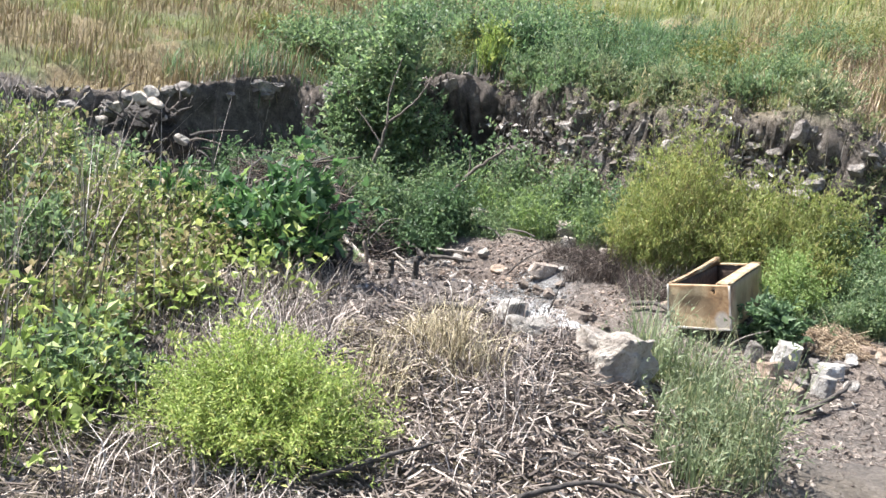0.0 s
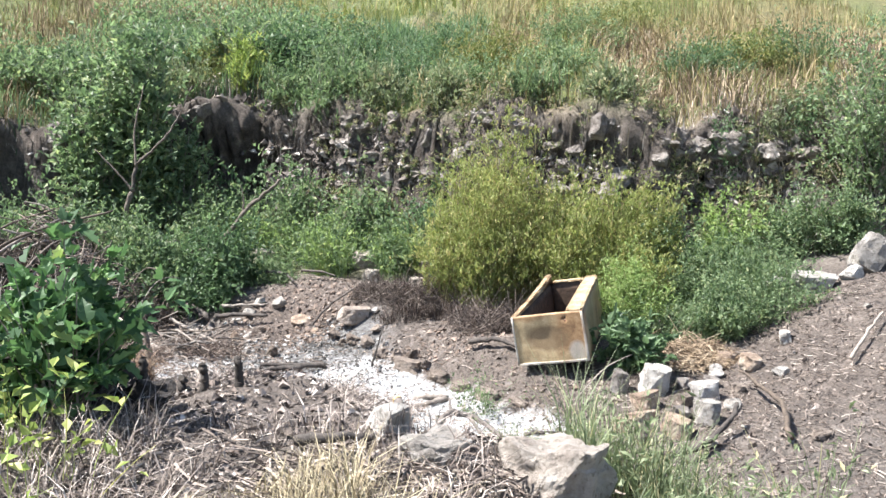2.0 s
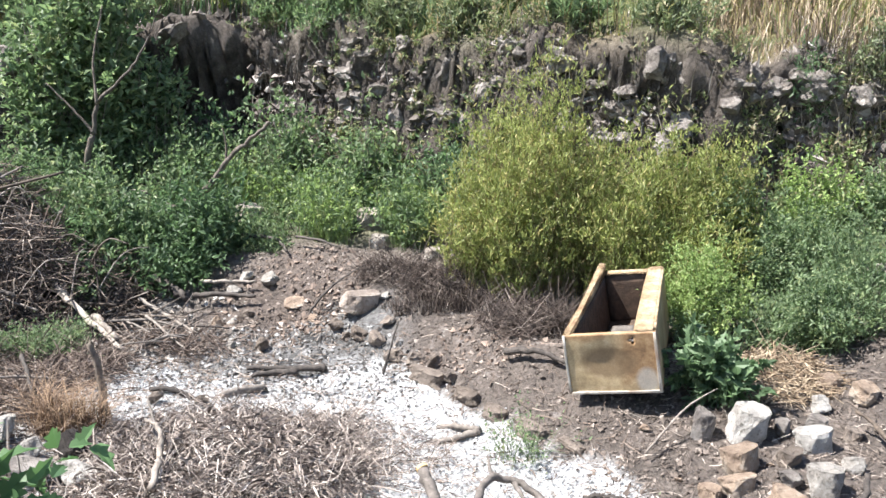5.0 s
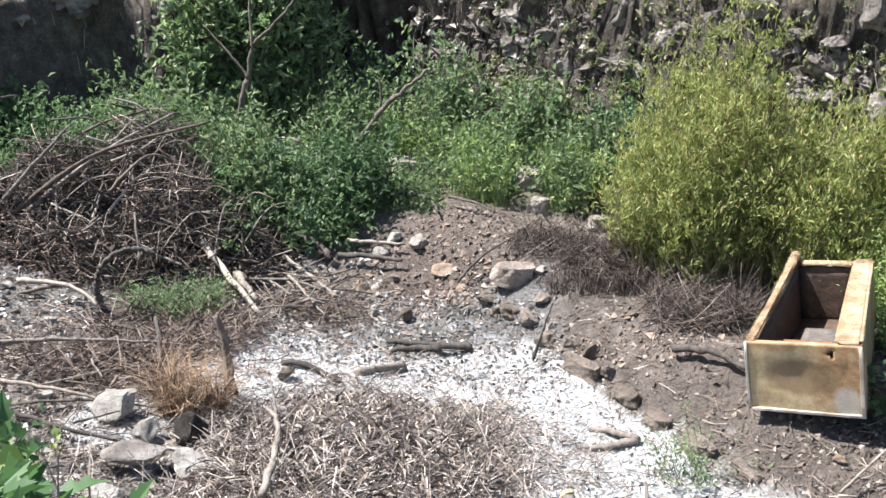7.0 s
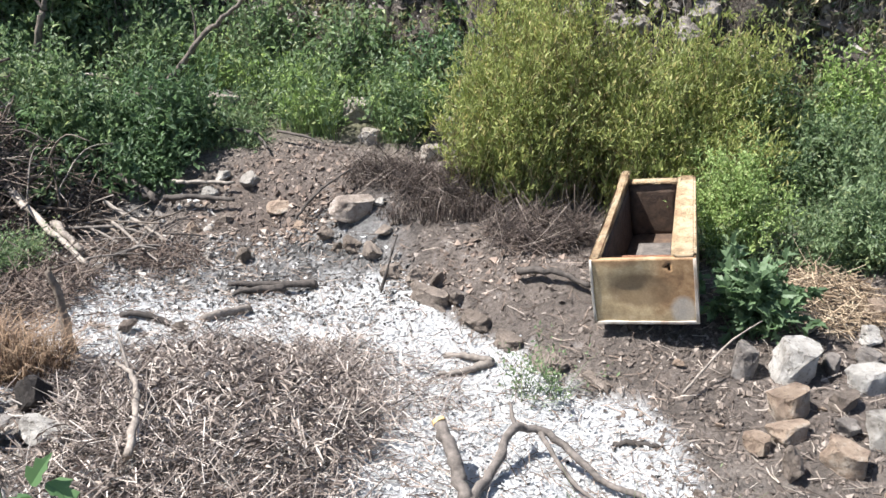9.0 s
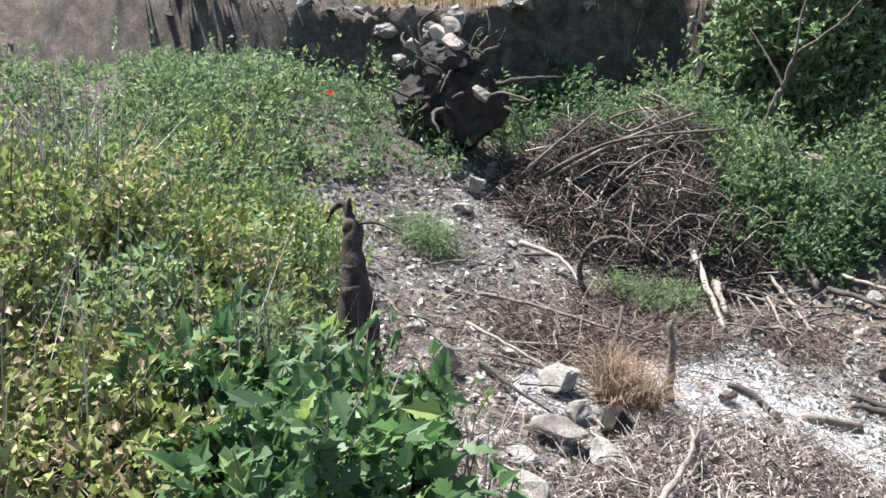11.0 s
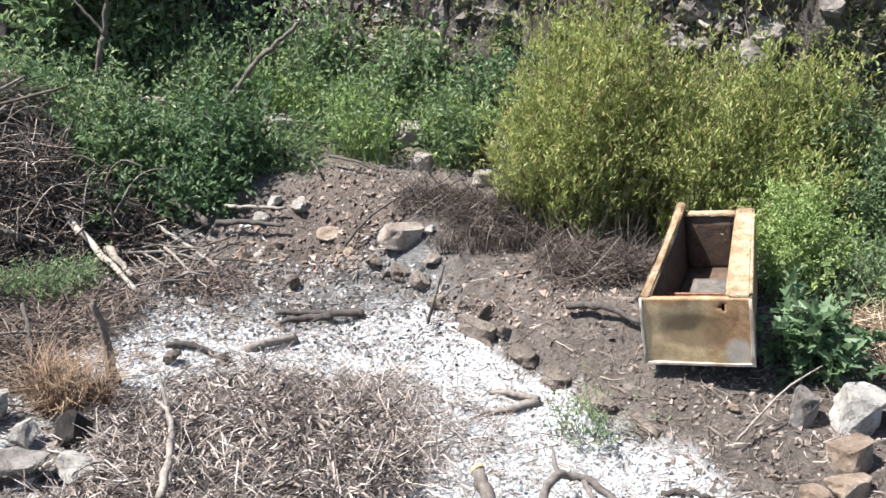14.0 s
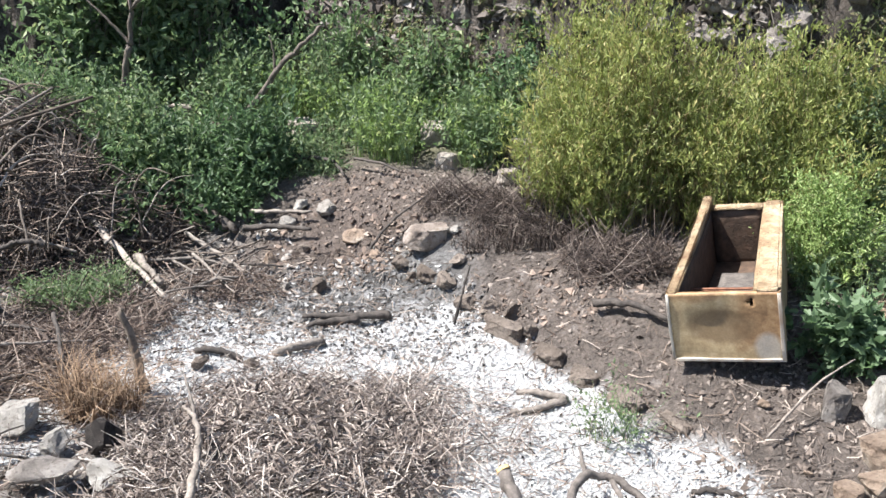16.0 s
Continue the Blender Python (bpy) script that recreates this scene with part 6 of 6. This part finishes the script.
b = (-3.18, 8.6, gz(-3.18, 8.6))
standing("bare_tree", "thin bare grey sapling with crooked branches", "tree", [
    ([b, (-3.07, 8.6, 0.94), (-2.97, 8.6, 1.23)], 0.034, 0.026),
    ([(-2.97, 8.6, 1.23), (-2.93, 8.62, 1.5), (-2.72, 8.62, 1.7), (-2.51, 8.65, 1.95), (-2.3, 8.7, 2.4)], 0.023, 0.006),
    ([(-2.97, 8.6, 1.23), (-3.15, 8.6, 1.45), (-3.39, 8.6, 1.69)], 0.016, 0.005),
    ([(-2.93, 8.62, 1.5), (-2.95, 8.65, 1.9), (-2.85, 8.7, 2.4)], 0.015, 0.005),
    ([(-3.08, 8.6, 0.9), (-2.9, 8.55, 0.8), (-2.8, 8.5, 0.62)], 0.012, 0.006)], BRANCH_BARK, 5, b)
b = (-2.6, 8.6, gz(-2.6, 8.6) + 0.03)
standing("curved_branch", "long curved bare branch reaching over the weeds", "branch", [
    ([b, (-2.23, 8.55, 0.55), (-1.92, 8.5, 0.72), (-1.67, 8.5, 1.02), (-1.49, 8.52, 1.19), (-1.295, 8.55, 1.36)], 0.040, 0.014),
    ([(-1.70, 8.5, 1.0), (-1.69, 8.5, 1.15), (-1.72, 8.5, 1.3)], 0.014, 0.005),
    ([(-2.23, 8.55, 0.55), (-2.5, 8.5, 0.7), (-2.75, 8.45, 0.72)], 0.012, 0.005)], BRANCH_BARK, 15, b)
b = (-2.32, 3.52, gz(-2.32, 3.52) - 0.05)
standing("burnt_stump", "charred dead trunk with peeling bark", "stump", [
    ([b, (-2.38, 3.53, 0.42), (-2.52, 3.55, 0.72), (-2.58, 3.58, 0.90)], 0.085, 0.045),
    ([(-2.56, 3.57, 0.86), (-2.64, 3.58, 0.97), (-2.72, 3.57, 0.93), (-2.77, 3.56, 0.84)], 0.026, 0.008),
    ([(-2.58, 3.58, 0.86), (-2.60, 3.57, 0.96), (-2.59, 3.57, 1.02)], 0.030, 0.006),
    ([(-2.57, 3.57, 0.88), (-2.42, 3.6, 0.93), (-2.24, 3.62, 0.92)], 0.010, 0.004),
    ([(-2.44, 3.46, 0.5), (-2.36, 3.40, 0.3), (-2.22, 3.32, gz(-2.22, 3.32))], 0.06, 0.04),
    ([(-2.42, 3.46, 0.62), (-2.30, 3.46, 0.34), (-2.08, 3.46, gz(-2.08, 3.46))], 0.05, 0.035),
    ([(-2.48, 3.5, 0.7), (-2.40, 3.42, 0.5), (-2.32, 3.36, 0.22), (-2.34, 3.3, gz(-2.34, 3.3))], 0.04, 0.03),
    ([(-2.46, 3.55, 0.4), (-2.6, 3.5, 0.2), (-2.7, 3.48, gz(-2.7, 3.48))], 0.06, 0.03)], CHARRED, 25, b, 0.035)
# blackened hoop
a = np.linspace(1.0, 4.9, 16)
hoop = [(-2.50 + 0.20 * math.cos(q), 5.78 + 0.12 * math.cos(q), gz(-2.55, 5.75) + 0.23 + 0.25 * math.sin(q)) for q in a]
stick("burnt_hoop", hoop, 0.016, 0.022, DARK_BARK, "blackened curved root standing as a hoop", category="root", ground=False)


# brush pile of dead branches
def brush_pile():
    rng = np.random.default_rng(71)
    cx, cy, R, h = -3.45, 7.25, 1.22, 1.0
    base = gz(cx, cy)
    ob = thing("brush_pile", "tangled pile of dead grey and brown branches", "brush pile", at=(cx, cy, base))
    for k in range(190):
        a, r = rng.uniform(0, 2 * np.pi), R * math.sqrt(rng.uniform(0, 0.8))
        x, y = cx + r * math.cos(a) * 1.1, cy + r * math.sin(a) * 0.8
        z = max(gz(x, y), base + h * (1 - (r / R) ** 1.4) * rng.uniform(0.35, 1.0))
        d = rng.uniform(0, 2 * np.pi)
        ln = rng.uniform(0.3, 1.05)
        slope = rng.normal() * 0.9
        wild = 0.5 * rng.uniform(0, 1) ** 3
        pts = []
        for f in (-0.5, -0.15, 0.2, 0.5):
            px, py = x + math.cos(d) * ln * f, y + math.sin(d) * ln * f
            q = math.hypot((px - cx) / 1.1, (py - cy) / 0.8) / R
            roof = base + h * max(0.0, 1 - q**1.2) * (0.75 + 0.5 * math.sin(px * 5.1) * math.sin(py * 4.3)) + 0.06 + wild
            pz = max(gz(px, py) + 0.02, min(z + slope * ln * f, roof)) + rng.normal() * 0.06
            pts.append((px, py, pz))
        v, t = limb(pts, rng.uniform(0.005, 0.014), 0.003, 500 + k, 6)
        sub("branch", v - np.array(ob.location), t, (BRANCH_BARK, STUMP_BARK, BARK, STUMP_BARK, BRANCH_BARK, PALE_WOOD)[int(rng.integers(0, 6))], ob, "", True)
    for k in range(6):
        a = rng.uniform(0, 2 * np.pi)
        top = np.array([cx + rng.normal() * 0.55, cy + rng.normal() * 0.35, base + h * rng.uniform(0.7, 1.12)])
        ex, ey = cx + math.cos(a) * R * rng.uniform(0.7, 1.15), cy + math.sin(a) * R * 0.85
        foot = np.array([ex, ey, gz(ex, ey) + 0.03])
        mid = top * 0.5 + foot * 0.5 + np.array([rng.normal() * 0.1, rng.normal() * 0.1, rng.uniform(0.03, 0.2)])
        v, t = limb([tuple(top), tuple(mid), tuple(foot)], 0.008, rng.uniform(0.012, 0.024), 800 + k, 7)
        sub("branch", v - np.array(ob.location), t, BARK if k % 3 == 0 else STUMP_BARK, ob, "", True)
    n = 13000
    a, r = rng.uniform(0, 2 * np.pi, n), R * np.sqrt(rng.uniform(0, 1, n))
    x, y = cx + r * np.cos(a) * 1.12, cy + r * np.sin(a) * 0.85
    z = ground_z(x, y) + np.maximum(0, h * (1 - (r / R) ** 1.2)) * (0.75 + 0.5 * np.sin(x * 5.1) * np.sin(y * 4.3)) * rng.uniform(0.1, 1.05, n) + 0.02
    d = unit(rng.normal(size=(n, 3)) * np.array([1, 1, 0.6]))
    ln = rng.uniform(0.12, 0.6, n)[:, None]
    c = np.stack([x, y, z], -1)
    paths = bez(c - d * ln / 2, c + rng.normal(size=(n, 3)) * 0.05, c + d * ln / 2, 4)
    order = rng.permutation(n)
    for lab, m, pick in (("tangle of thin twigs coloured black for shade", SHADE_TWIGS, order[: n // 2]), ("tangle of thin brown twigs", BROWN_TWIGS, order[n // 2: n * 3 // 4]), ("tangle of thin grey twigs", TWIGS, order[n * 3 // 4:])):
        v, t = tubes(paths[pick], 0.0045, 0.0018)
        tagged(sub("twig_tangle", v - np.array(ob.location), t, m, ob, lab), kind="stuff")


brush_pile()


# uprooted stump with stones caught in its roots
def root_heap():
    rng = np.random.default_rng(81)
    cx, cy = -5.15, 6.65
    z0 = gz(cx, cy)
    ob = thing("uprooted_stump", "dark uprooted stump with stones caught in its roots", "stump", at=(cx, cy, z0))
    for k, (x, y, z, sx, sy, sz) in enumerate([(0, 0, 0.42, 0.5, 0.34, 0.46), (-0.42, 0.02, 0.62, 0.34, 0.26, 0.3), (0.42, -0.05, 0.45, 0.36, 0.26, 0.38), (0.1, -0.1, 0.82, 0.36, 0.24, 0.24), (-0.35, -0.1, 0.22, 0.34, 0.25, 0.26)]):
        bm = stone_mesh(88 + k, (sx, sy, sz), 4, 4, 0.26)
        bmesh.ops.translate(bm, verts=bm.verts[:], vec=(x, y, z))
        part("root_ball", bm, DARK_EARTH_AND_SHADE, ob, "dark lump of earth and roots")
    for k in range(26):
        a, e = rng.uniform(0, 2 * np.pi), rng.uniform(-0.2, 1.2)
        d = np.array([math.cos(a) * math.cos(e), math.sin(a) * math.cos(e) * 0.8, math.sin(e)])
        p0 = d * np.array([0.55, 0.3, 0.45]) + np.array([0, 0, 0.45])
        p1 = p0 + d * rng.uniform(0.12, 0.3) + rng.normal(size=3) * 0.05
        p2 = p1 + d * 0.15 + rng.normal(size=3) * 0.12
        v, t = limb([p0, p1, p2], rng.uniform(0.015, 0.035), 0.008, 600 + k, 6)
        sub("root", v, t, DARK_BARK if k % 6 else BRANCH_BARK, ob, "", True)
    for k, (x, z, s) in enumerate([(-0.30, 0.92, 0.11), (0.0, 1.03, 0.13), (0.2, 0.98, 0.12), (-0.58, 0.72, 0.09), (0.62, 0.62, 0.09), (0.08, 1.12, 0.10), (0.36, 0.84, 0.06)]):
        bm = stone_mesh(700 + k, (s * 1.2, s * 0.8, s * 0.8), 8, 3)
        bmesh.ops.translate(bm, verts=bm.verts[:], vec=(x, -0.24 + 0.08 * (k % 2), z))
        part("caught_stone", bm, PALE_TAN, ob, "pale stone held by the roots")


root_heap()
